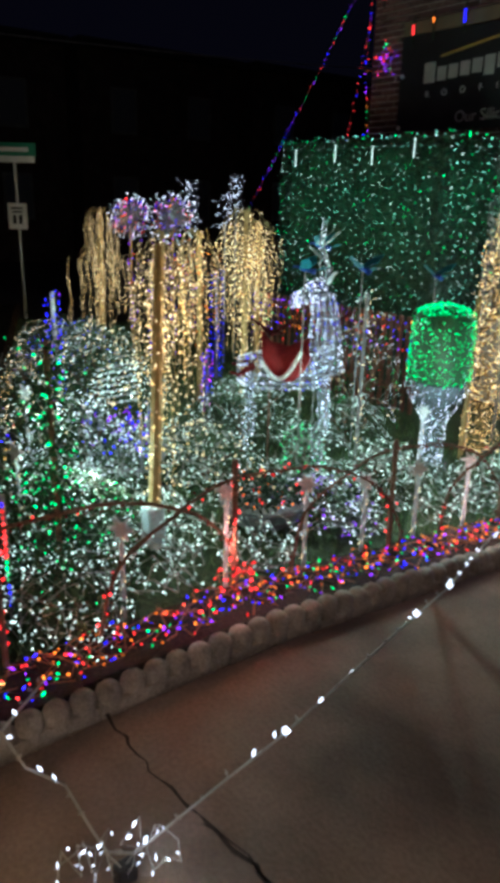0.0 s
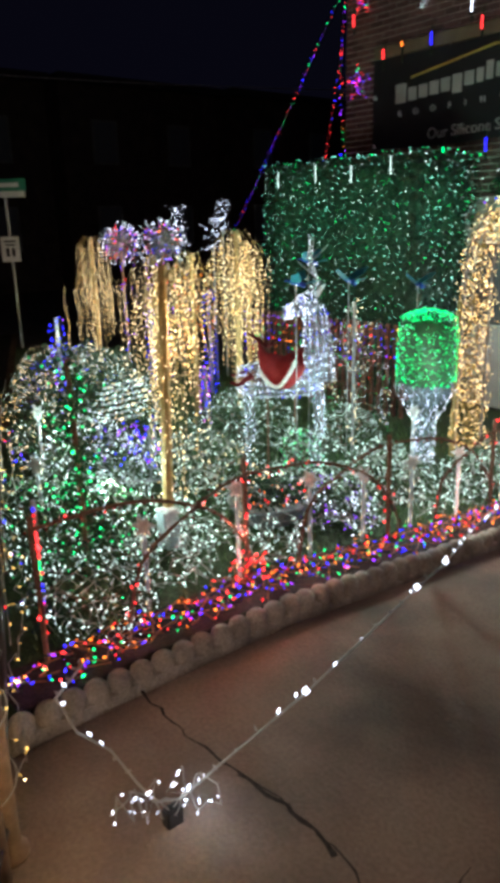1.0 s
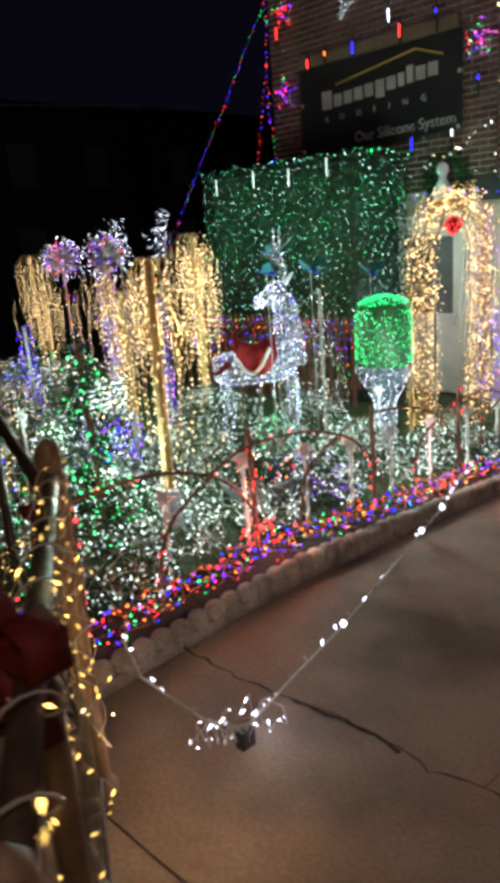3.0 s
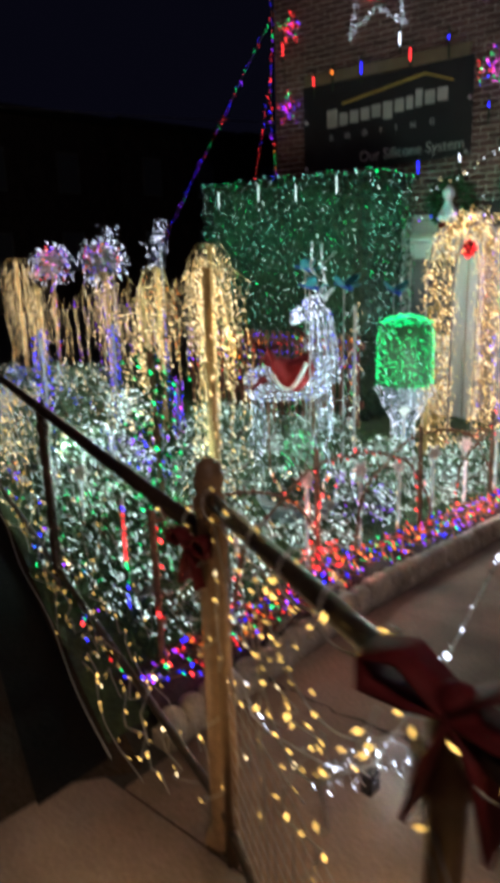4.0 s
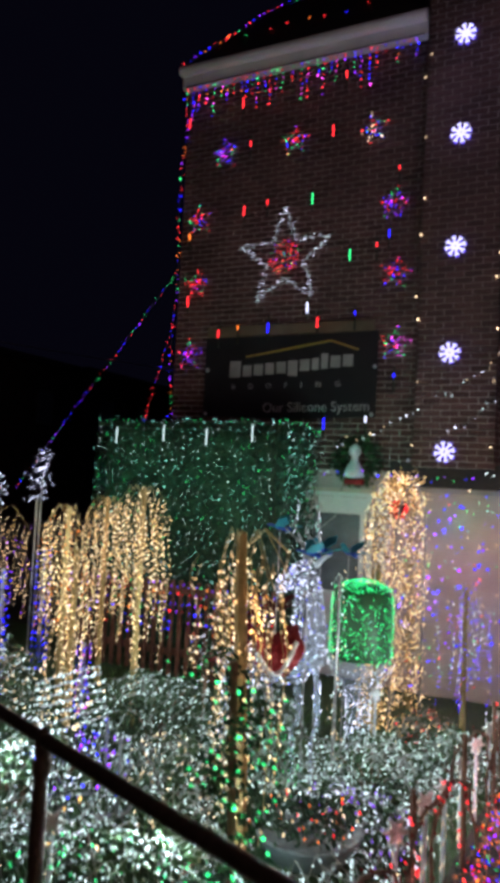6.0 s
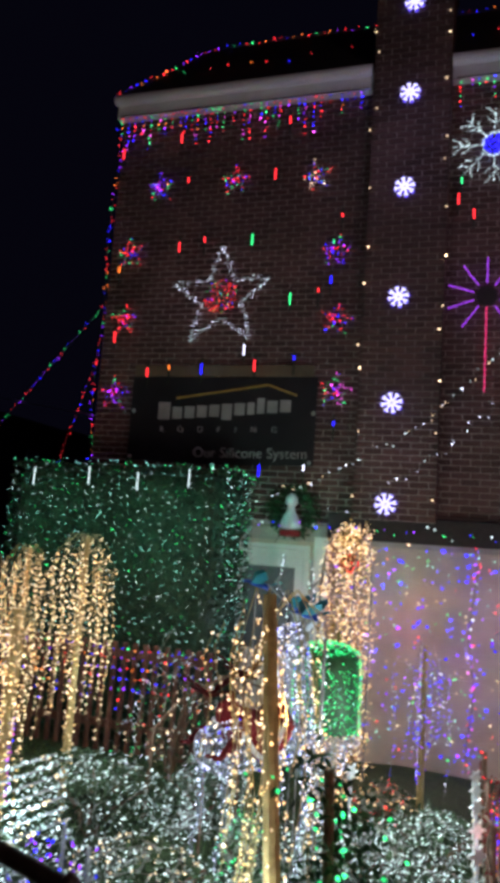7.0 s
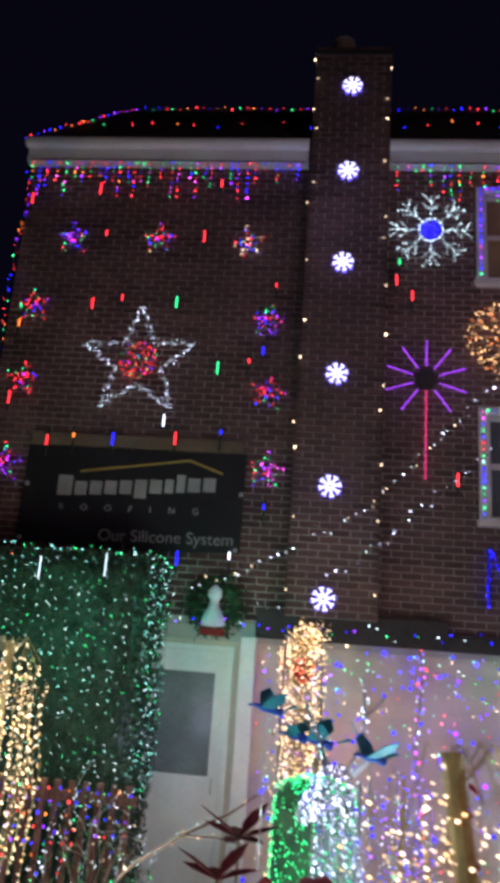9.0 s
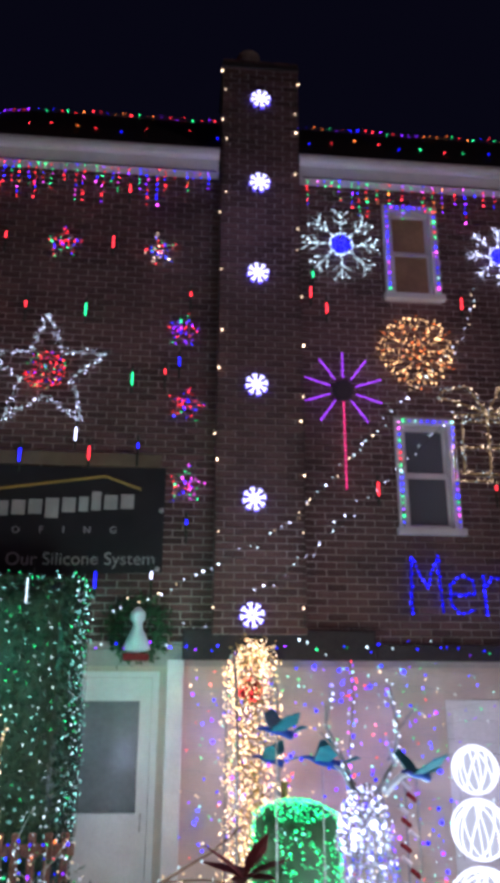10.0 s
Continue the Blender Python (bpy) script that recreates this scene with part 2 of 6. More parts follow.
NEEDLE = mat("garland_needle", (0.035, 0.1, 0.04), 0.5, scale=8, vary=0.3, bump=0, island=0.5)
WOOD = mat("warm_post_wood", (0.5, 0.35, 0.14), 0.6, scale=30, vary=0.25, bump=0.2)
TWIG = mat("brown_twig", (0.24, 0.14, 0.095), 0.8, scale=60, vary=0.3, bump=0.4)
PICKET = mat("red_brown_picket", (0.2, 0.09, 0.065), 0.7, scale=30, vary=0.2, bump=0.2, objrand=0.2)
RAIL = mat("bronze_rail_paint", (0.05, 0.035, 0.025), 0.4, scale=40, vary=0.3, bump=0.15)
POSTM = mat("tan_post_paint", (0.24, 0.16, 0.095), 0.5, scale=30, vary=0.25, bump=0.2)
BOW = mat("red_velvet", (0.13, 0.006, 0.008), 0.75, scale=60, vary=0.25, bump=0.2)
FELT = mat("red_felt", (0.24, 0.012, 0.014), 0.8, scale=60, vary=0.2, bump=0.2)
FUR = mat("white_plush", (0.75, 0.75, 0.75), 0.9, scale=90, vary=0.15, bump=0.5)
FROST = mat("frosted_acrylic", (0.75, 0.82, 0.9), 0.35, scale=40, vary=0.1, bump=0.2)
POT = mat("grey_bowl", (0.22, 0.24, 0.26), 0.5, scale=30, vary=0.15)
STEEL = mat("galvanised_steel", (0.45, 0.45, 0.45), 0.4, metal=0.9, scale=40, vary=0.2)
SIGNGREEN = mat("sign_green", (0.03, 0.22, 0.13), 0.4, scale=10, vary=0.05, bump=0)
SIGNWHITE = mat("sign_white", (0.75, 0.75, 0.72), 0.4, scale=10, vary=0.05, bump=0)
INK = mat("black_print", (0.02, 0.02, 0.02), 0.5, scale=10, vary=0.05, bump=0)
TEALFILM = mat("teal_foil", (0.03, 0.26, 0.34), 0.3, metal=0.15, scale=20, vary=0.2)
BLUEFILM = mat("blue_foil", (0.03, 0.09, 0.5), 0.3, metal=0.15, scale=20, vary=0.2)
CURTAIN = mat("tan_blind", (0.34, 0.22, 0.12), 0.8, scale=14, vary=0.1)
GLASS = bpy.data.materials.new("window_glass")
GLASS.use_nodes = True
_g = GLASS.node_tree.nodes["Principled BSDF"]
_g.inputs["Base Color"].default_value, _g.inputs["Roughness"].default_value = (0.12, 0.13, 0.15, 1), 0.12
FROSTGLASS = mat("obscured_door_glass", (0.16, 0.18, 0.19), 0.35, scale=20, vary=0.1, bump=0.05)


VEIL = mat("frosted_mesh_veil", (0.62, 0.7, 0.92), 0.5, scale=40, vary=0.1, bump=0.2)
_t = VEIL.node_tree
_tr, _mx = _t.nodes.new("ShaderNodeBsdfTransparent"), _t.nodes.new("ShaderNodeMixShader")
_mx.inputs[0].default_value = 0.82
_t.links.new(_t.nodes["Principled BSDF"].outputs[0], _mx.inputs[1])
_t.links.new(_tr.outputs[0], _mx.inputs[2])
_t.links.new(_mx.outputs[0], _t.nodes["Material Output"].inputs[0])


# ---- strings of lights ----
def lights(parent, spots, r=0.009, long=1.5, fixed=None, rg=rnd):
    """Bulbs under parent, one mesh a colour. spots: (place, colour name, direction or None)."""
    by = {}
    for p, c, d in spots:
        by.setdefault(c, Geo()).bulb(p, r * 0.64 * rg.uniform(0.75, 1.25), d, long)
    for c, g in by.items():
        put(c + "_bulb_string", g, COLOURS[c], parent, kind="stuff")


def along(pts, step, off=0.0):
    """Points each step metres along a line of points."""
    out, left = [], off
    for a, b in zip(pts, pts[1:]):
        a, b = Vector(a), Vector(b)
        n = (b - a).length
        while left <= n:
            out.append(a.lerp(b, left / n if n else 0))
            left += step
        left -= n
    return out


def sag(a, b, drop, n=14):
    a, b = Vector(a), Vector(b)
    return [a.lerp(b, k / n) - Vector((0, 0, drop * 4 * (k / n) * (1 - k / n))) for k in range(n + 1)]


def jit(p, s, rg=rnd):
    return Vector(p) + Vector((rg.uniform(-s, s), rg.uniform(-s, s), rg.uniform(-s, s)))


def tangle(c, rx, ry, n, wob, hz, rg):
    """A loose loop of wire that wanders over the ground."""
    pts = []
    for i in range(n):
        a = i * 0.55 + rg.uniform(-0.3, 0.3)
        pts.append(Vector((c[0] + rx * math.cos(a) * rg.uniform(0.3, 1), c[1] + ry * math.sin(a) * rg.uniform(0.3, 1), c[2] + rg.uniform(0, hz))))
    return pts


# ---- ground ----
g = Geo()
ys = [-400, -60, -6, -5, -4, -3, -2, -1, -0.4, 60, 400]
xs = [-400, -30, -4, 1.2, 12, 400]
g.add([(x, y, G(y) - 0.03) for y in ys for x in xs], [(j * 6 + i, j * 6 + i + 1, (j + 1) * 6 + i + 1, (j + 1) * 6 + i) for j in range(len(ys) - 1) for i in range(5)])
put("ground", g, GROUND, None, "dark asphalt and soil round the house", "ground", kind="structure")


def rail_y(x):
    """The line of the railing, which bends at the corner post."""
    return -7.54 - (0.375 if x < 1.85 else 0.61) * (x - 1.85)


def edge_y(x):
    """The outer foot of the bed, which bulges past the railing."""
    return -7.54 - 0.425 * (x - 1.3)


# garden bed: raised soil, bounded by the fence line, the edging and the house
g = Geo()
nx, ny = 30, 24
for j in range(ny + 1):
    for i in range(nx + 1):
        x = -9.0 + 10.25 * i / nx
        y0 = edge_y(x) + 0.02
        y = y0 + (-0.1 - y0) * j / ny
        z = G(y) + 0.03 + 0.03 * noise.noise((x * 1.7, y * 1.7, 0))
        g.v.append((x, y, z))
for j in range(ny):
    for i in range(nx):
        a = j * (nx + 1) + i
        g.f.append((a, a + 1, a + nx + 2, a + nx + 1))
put("lawn", g, LAWN, None, "dark grass bed covered in string lights", "lawn", kind="structure", smooth=True)
g = Geo()
rg = random.Random(3)
for k in range(9000):
    x = rg.uniform(-4.5, 1.1)
    y = rg.uniform(rail_y(x) + 0.1, -1.9)
    z = G(y) + 0.02
    h, a, w = rg.uniform(0.04, 0.1), rg.uniform(0, 6.28), 0.006
    dx, dy = math.cos(a), math.sin(a)
    g.add([(x - dx * w, y - dy * w, z), (x + dx * w, y + dy * w, z), (x + dy * 0.04 * rg.uniform(-1, 1), y + dx * 0.04, z + h)], [(0, 1, 2)])
put("grass", g, GRASS, None, "short green grass blades of the garden", "grass", kind="stuff")
g = Geo()
n = 60
for j in range(n + 1):
    y = -7.28 + 6.3 * j / n
    for i in range(5):
        x = 1.0 + 0.3 * i / 4
        g.v.append((x, y, G(y) + 0.06 + 0.025 * noise.noise((x * 9, y * 9, 3))))
for j in range(n):
    for i in range(4):
        a = j * 5 + i
        g.f.append((a, a + 1, a + 6, a + 5))
put("mulch_strip", g, MULCH, None, "dark mulch strip behind the stone edging", "flower bed", kind="structure", smooth=True)

# driveway of poured slabs with open joints
drive = thing("driveway", "stained brown concrete driveway with cracked joints", "driveway", (4, -6, 0), kind="structure")


def slab(x0, x1, y0, y1, z=0.0):
    m = 10
    g = Geo()
    for j in range(m + 1):
        for i in range(m + 1):
            x, y = x0 + (x1 - x0) * i / m, y0 + (y1 - y0) * j / m
            edge = min(i, m - i, j, m - j) == 0
            wob = 0.012 * noise.noise((x * 3.1, y * 3.1, 7)) if edge else 0
            g.v.append((x + (wob if i in (0, m) else 0), y + (wob if j in (0, m) else 0), G(y) + z - (0.006 if edge else 0) + 0.004 * noise.noise((x, y, 1))))
    for j in range(m):
        for i in range(m):
            a = j * (m + 1) + i
            g.f.append((a, a + 1, a + m + 2, a + m + 1))
    rim = [i for i in range(m + 1)] + [j * (m + 1) + m for j in range(1, m + 1)] + [m * (m + 1) + i for i in range(m - 1, -1, -1)] + [j * (m + 1) for j in range(m - 1, 0, -1)]
    base = len(g.v)
    g.v += [(g.v[k][0], g.v[k][1], g.v[k][2] - 0.1) for k in rim]
    L = len(rim)
    g.f += [(rim[k], base + k, base + (k + 1) % L, rim[(k + 1) % L]) for k in range(L)]
    put("slab", g, CONCRETE, drive, smooth=False)


for y0, y1 in ((-12.5, -9.346), (-9.338, -7.6), (-7.592, -4.346), (-4.338, -2.0), (-1.992, -0.15)):
    for x0, x1 in ((1.44 if y0 > -9 else 1.05, 4.9), (4.908, 8.2)):
        slab(x0, x1, y0, y1)
put("asphalt_walk", Geo().add([(-9, -12.5, 0.001), (0.95, -12.5, 0.001), (1.28, -7.7, 0.001), (1.42, -7.52, 0.001), (1.42, edge_y(1.42) + 0.1, 0.001), (-9, edge_y(-9.0) + 0.1, 0.001)], [(0, 1, 2, 3, 4, 5)]), ASPHALT, drive, "dark worn asphalt walk")
CRACK = mat("crack_dirt", (0.045, 0.034, 0.027), 0.95, scale=60, vary=0.3, bump=0.3)


def crack(pts, w):
    rg = random.Random(int(abs(pts[0][0]) * 100))
    line = [jit(p, 0.012, rg) for p in along([(x, y, 0) for x, y in pts], 0.05)]
    g = Geo()
    for p in line:
        ww = w * rg.uniform(0.4, 1.3)
        g.v += [(p.x - ww * 0.4, p.y - ww, G(p.y) + 0.004), (p.x + ww * 0.4, p.y + ww, G(p.y) + 0.004)]
    g.f += [(2 * i, 2 * i + 1, 2 * i + 3, 2 * i + 2) for i in range(len(line) - 1)]
    put("crack", g, CRACK, drive, "dirt-filled crack")


crack([(1.42, -6.82), (1.8, -6.83), (2.12, -6.78), (2.37, -6.77), (2.63, -6.81), (2.78, -6.77), (3.6, -6.85), (4.6, -6.8)], 0.006)
crack([(2.78, -6.77), (2.81, -6.63), (2.79, -6.5), (2.86, -6.3)], 0.005)
crack([(2.05, -6.8), (2.2, -6.785), (2.4, -6.77), (2.5, -6.79)], 0.009)

# ---- house ----
house = thing("house", "dark red brick row house hung with lights", "house", (0, 1, -0.6), kind="structure")
X0, X1 = -3.95, 6.0
backing = Geo()
wins = ((1.55, 2.2, 5.95, 7.2), (1.55, 2.22, 3.17, 4.44), (4.0, 4.66, 5.95, 7.2), (4.0, 4.66, 3.17, 4.44))


def wall_with_holes(g, x0, x1, z0, z1, holes, y0, y1):
    xs = sorted({x0, x1, *[h[0] for h in holes], *[h[1] for h in holes]})
    zs = sorted({z0, z1, *[h[2] for h in holes], *[h[3] for h in holes]})
    for a, b in zip(xs, xs[1:]):
        for c, d in zip(zs, zs[1:]):
            if not any(h[0] <= a and b <= h[1] and h[2] <= c and d <= h[3] for h in holes):
                g.box((a, y0, c), (b, y1, d))


wall_with_holes(backing, X0, X1, 1.8, 7.5, wins, 0.012, 0.3)
put("brick_wall", backing, MORTAR, house, "mortar behind the bricks")
side = Geo().box((X0, 0.3, -0.6), (X0 + 0.3, 9.0, 7.5))
put("side_wall", side, MORTAR, house)
put("back_wall", Geo().box((X0, 9.0, -0.6), (X1, 9.3, 7.5)), MORTAR, house)
put("end_wall", Geo().box((X1 - 0.3, 0.3, -0.6), (X1, 9.0, 7.5)), MORTAR, house)

# lower storey: stucco, a white door, a garage door
low = Geo()
wall_with_holes(low, X0, X1, -0.6, 1.8, ((-1.9, -0.96, -0.6, 1.72), (1.9, 4.6, -0.6, 1.5)), 0.0, 0.3)
put("stucco_wall", low, STUCCO, house, "beige stucco lower wall")
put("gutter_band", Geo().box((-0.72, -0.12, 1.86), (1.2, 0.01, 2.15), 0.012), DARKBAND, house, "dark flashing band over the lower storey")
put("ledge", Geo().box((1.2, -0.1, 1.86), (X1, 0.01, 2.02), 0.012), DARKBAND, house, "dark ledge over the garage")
put("pilaster", Geo().box((-0.86, -0.12, -0.56), (-0.7, -0.002, 1.86), 0.01), WHITE, house, "white painted corner board")
door = thing("door_1", "white storm door with one tall obscured pane", "door", (-1.43, 0.0, -0.56), kind="structure")
dg = Geo()
wall_with_holes(dg, -1.86, -1.0, -0.54, 1.69, ((-1.74, -1.11, 0.5, 1.48),), 0.03, 0.08)
put("leaf", dg, WHITE, door)
put("pane", Geo().box((-1.735, 0.045, 0.505), (-1.115, 0.055, 1.475)), FROSTGLASS, door, "grey obscured glass")
fr = Geo().box((-1.93, -0.02, -0.54), (-1.865, 0.1, 1.75), 0.006).box((-0.995, -0.02, -0.54), (-0.93, 0.1, 1.75), 0.006).box((-1.865, -0.02, 1.695), (-0.995, 0.1, 1.75), 0.006)
put("frame", fr, WHITE, door)
put("handle", Geo().tube([(-1.06, 0.03, 0.35), (-1.06, -0.03, 0.36), (-1.06, -0.03, 0.48), (-1.06, 0.03, 0.49)], 0.008), STEEL, door, "steel pull handle")
gd = thing("garage_door", "white panelled garage door", "garage door", (3.2, 0, -0.56), kind="structure")
for k in range(4):
    z = -0.54 + k * 0.51
    for i in range(4):
        x = 1.92 + i * 0.67
        g = Geo().box((x, 0.05, z), (x + 0.665, 0.09, z + 0.5)).box((x + 0.08, 0.04, z + 0.09), (x + 0.585, 0.055, z + 0.41), 0.012)
        put("panel", g, WHITE, gd)

# windows
for wi, (a, b, c, d) in enumerate(wins):
    w = thing("window_%d" % (wi + 1), "white-framed sash window edged with coloured bulbs", "window", ((a + b) / 2, 0, c), kind="structure")
    t = 0.085
    g = Geo().box((a - 0.01, -0.03, c), (a + t, 0.12, d), 0.006).box((b - t, -0.03, c), (b + 0.01, 0.12, d), 0.006)
    g.box((a + t, -0.03, d - t), (b - t, 0.12, d + 0.01), 0.006)
    put("frame", g, TRIM, w)
    put("sill", Geo().box((a - 0.04, -0.07, c - 0.03), (b + 0.04, 0.12, c + 0.05), 0.008), TRIM, w)
    m = (c + d) / 2
    for z0, z1, yy in ((c + 0.055, m, 0.03), (m + 0.005, d - t, 0.06)):
        s = Geo()
        wall_with_holes(s, a + t + 0.003, b - t - 0.003, z0, z1, ((a + t + 0.04, b - t - 0.04, z0 + 0.035, z1 - 0.035),), yy, yy + 0.03)
        sash = put("sash", s, TRIM, w)
        put("pane", Geo().box((a + t + 0.035, yy + 0.012, z0 + 0.03), (b - t - 0.035, yy + 0.018, z1 - 0.03)), GLASS if wi % 2 else CURTAIN, w, "" if wi % 2 else "pane with a drawn tan blind behind")
    sp = []
    for p in along([(a + 0.03, -0.05, c + 0.03), (a + 0.03, -0.05, d - 0.03), (b - 0.03, -0.05, d - 0.03), (b - 0.03, -0.05, c + 0.03), (a + 0.03, -0.05, c + 0.03)], 0.07):
        sp.append((p, rnd.choice(["blue", "purple", "green", "blue", "red", "pink", "blue", "teal"]), None))
    s = thing("window_string_light", "string of blue, pink and green bulbs round a window", "string lights", (a, -0.05, c))
    put("cord", Geo().tube([(a + 0.03, -0.04, c + 0.03), (a + 0.03, -0.04, d - 0.03), (b - 0.03, -0.04, d - 0.03), (b - 0.03, -0.04, c + 0.03)], 0.004, 4, closed=True), CORD, s)
    lights(s, sp, 0.021, 1.1)

# eaves and roof
for a, b in ((X0 - 0.05, -0.46), (0.5, X1)):
    gut = thing("gutter", "white metal gutter and fascia under the roof", "gutter", (a, -0.1, 7.45), kind="structure")
    put("fascia", Geo().box((a, -0.13, 7.44), (b, 0.02, 7.7), 0.008), WHITE, gut)
    put("trough", Geo().tube([(a, -0.19, 7.655), (b, -0.19, 7.655)], 0.07, 10), WHITE, gut)
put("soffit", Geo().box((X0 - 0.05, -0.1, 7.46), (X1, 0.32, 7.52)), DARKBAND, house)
roofg = Geo()
E0, E1 = (X0 - 0.1, -0.16, 7.72), (X1, -0.16, 7.72)
R0, R1 = (-3.15, 1.2, 9.3), (X1, 1.2, 9.3)
roofg.add([E0, E1, R1, R0, (X0 - 0.1, 9.0, 7.72), (R0[0], 8.0, 9.3), (X1, 8.0, 9.3), (X1, 9.2, 7.72)], [(0, 1, 2, 3), (0, 3, 5, 4), (3, 2, 6, 5), (5, 6, 7, 4), (1, 7, 6, 2)])
put("roof", roofg, ROOF, house, "dark asphalt roof")
sh = Geo()
for k in range(12):
    t0, t1 = k / 12, (k + 1.15) / 12
    x = -3.95 + 0.8 * t0
    while x < X1 - 0.4:
        w = 0.32
        p = [(x, -0.15 + 1.35 * t0, 7.72 + 1.58 * t0 + 0.012), (x + w - 0.008, -0.15 + 1.35 * t0, 7.72 + 1.58 * t0 + 0.012), (x + w - 0.008, -0.15 + 1.35 * t1, 7.72 + 1.58 * t1 + 0.004), (x, -0.15 + 1.35 * t1, 7.72 + 1.58 * t1 + 0.004)]
        sh.add(p, [(0, 1, 2, 3)])
        x += w
put("shingles", sh, ROOF, house, kind="stuff")

# chimney
CX0, CX1, CY = -0.44, 0.5, -0.19
chim = thing("chimney", "tall brick chimney breast with lit snowflakes", "chimney", (0.03, -0.1, 1.9), kind="structure")
put("core", Geo().box((CX0 + 0.012, CY + 0.012, 2.1), (CX1 - 0.012, 0.6, 8.96)), MORTAR, chim)
put("cap", Geo().box((CX0 - 0.015, CY - 0.015, 8.97), (CX1 + 0.015, 0.62, 9.05), 0.012), DARKBAND, chim, "dark chimney cap")
put("flue", Geo().lathe((-0.1, 0.1, 9.05), ((0.13, 0), (0.13, 0.3), (0.15, 0.32), (0.15, 0.36), (0.11, 0.36)), 14), EDGING, chim, "clay flue pot")

# ---- banner ----
ban = thing("banner", "black vinyl roofing advertisement banner on the brick wall", "banner", (-2.2, -0.03, 2.8))
bx0, bx1, bz0, bz1 = -3.42, -0.95, 2.68, 3.78
g = Geo()
m = 16
for j in range(2):
    for i in range(m + 1):
        for k in range(9):
            x, z = bx0 + (bx1 - bx0) * i / m, bz0 + (bz1 - bz0) * k / 8
            g.v.append((x, -0.035 - 0.008 * noise.noise((x * 2, z * 2, 5)) + 0.006 * j, z + 0.012 * math.cos(6.28 * i / m)))
for i in range(m):
    for k in range(8):
        a = i * 9 + k
        g.f.append((a, a + 9, a + 10, a + 1))
        b = a + (m + 1) * 9
        g.f.append((b, b + 1, b + 10, b + 9))
put("sheet", g, BANNER, ban, smooth=True)
put("strip", Geo().box((bx0 + 0.02, -0.05, bz1 + 0.005), (bx1 - 0.05, -0.03, bz1 + 0.15)), CREAM, ban, "cream strip along the top edge")
for x, z in ((bx0 + 0.05, bz0 + 0.05), (bx1 - 0.05, bz0 + 0.05), (bx0 + 0.05, bz1 - 0.45), (bx1 - 0.03, bz1 - 0.45)):
    put("grommet", Geo().ball((x, -0.055, z), 0.03, 1), LETTER, ban)
# the maker's name as plain blocks
heights = (0.25, 0.17, 0.17, 0.17, 0.17, 0.23, 0.17, 0.17, 0.22, 0.17, 0.17)
x = -3.02
for k, hh in enumerate(heights):
    w = 0.185 if k == 0 else (0.155 if k not in (7, 8) else 0.115)
    zz = 3.22 + 0.012 * k - (0.05 if k == 5 else 0)
    bar = Geo().box((x, -0.056, zz), (x + w - 0.02, -0.048, zz + hh * 0.9), 0.003)
    put("letter_block", bar, LETTER, ban)
    x += w + 0.012
roofline = Geo()
for a, b in (((-2.78, 3.5), (-1.57, 3.68)), ((-1.57, 3.68), (-1.2, 3.55))):
    p, q = Vector((a[0], -0.052, a[1])), Vector((b[0], -0.052, b[1]))
    roofline.tube([p, q], 0.016, 4)
put("roof_line", roofline, GOLDPRINT, ban, "gold roof-shaped line")


def text_mesh(text, size, depth, spacing):
    c = bpy.data.curves.new("letter", "FONT")
    c.body, c.size, c.extrude, c.space_character = text, size, depth, spacing
    ob = bpy.data.objects.new("letter", c)
    scene.collection.objects.link(ob)
    dg = bpy.context.evaluated_depsgraph_get()
    me = bpy.data.meshes.new_from_object(ob.evaluated_get(dg))
    bpy.data.objects.remove(ob)
    return me


def writing(text, x, z, size, mt, parent, y=-0.052, depth=0.004, spacing=1.0, turn=0.0):
    """A line of printed words, each letter a part of its own."""
    for k, ch in enumerate(text):
        if ch == " ":
            continue
        run, me = text_mesh(text[:k + 1], size, depth, spacing), text_mesh(ch, size, depth, spacing)
        off = max(v.co.x for v in run.vertices) - max(v.co.x for v in me.vertices)
        bpy.data.meshes.remove(run)
        me.materials.clear()
        me.materials.append(mt)
        me.transform(pose(x, y, z, 90, 0, 0) @ pose(0, 0, 0, 0, 0, turn) @ pose(off, 0, 0))
        o = new("letter", me)
        o.parent = parent
        o.matrix_parent_inverse = Matrix.Translation(-Vector(parent.location))


writing("ROOFING", -2.98, 3.06, 0.1, LETTER, ban, spacing=4.7, turn=1.0)
writing("Our Silicone System", -2.5, 2.75, 0.18, LETTER, ban, turn=1.0)

# ---- lit figures on the wall ----
def star(c, R, name, label, cols, centre, n, r, tilt=0.0, bulb=0.011):
    s = thing(name, label, "light star", c)
    pts = []
    for k in range(10):
        a = math.pi / 2 + k * math.pi / 5 + tilt
        q = R if k % 2 == 0 else R * 0.42
        pts.append(Vector((c[0] + q * math.cos(a), c[1], c[2] + q * math.sin(a))))
    put("frame", Geo().tube(pts, 0.006, 4, closed=True), STEEL, s)
    sp = []
    for p in along(pts + [pts[0]], n):
        sp.append((jit(p, r), rnd.choice(cols), (rnd.uniform(-1, 1), rnd.uniform(-1, 0), rnd.uniform(-1, 1))))
    for k in range(int(R * (190 if R > 0.5 else 80))):
        a, q = rnd.uniform(0, 6.28), R * 0.33 * math.sqrt(rnd.random())
        sp.append((Vector((c[0] + q * math.cos(a), c[1] - 0.02, c[2] + q * math.sin(a))), rnd.choice(centre), None))
    lights(s, sp, bulb, 1.5)
    return s


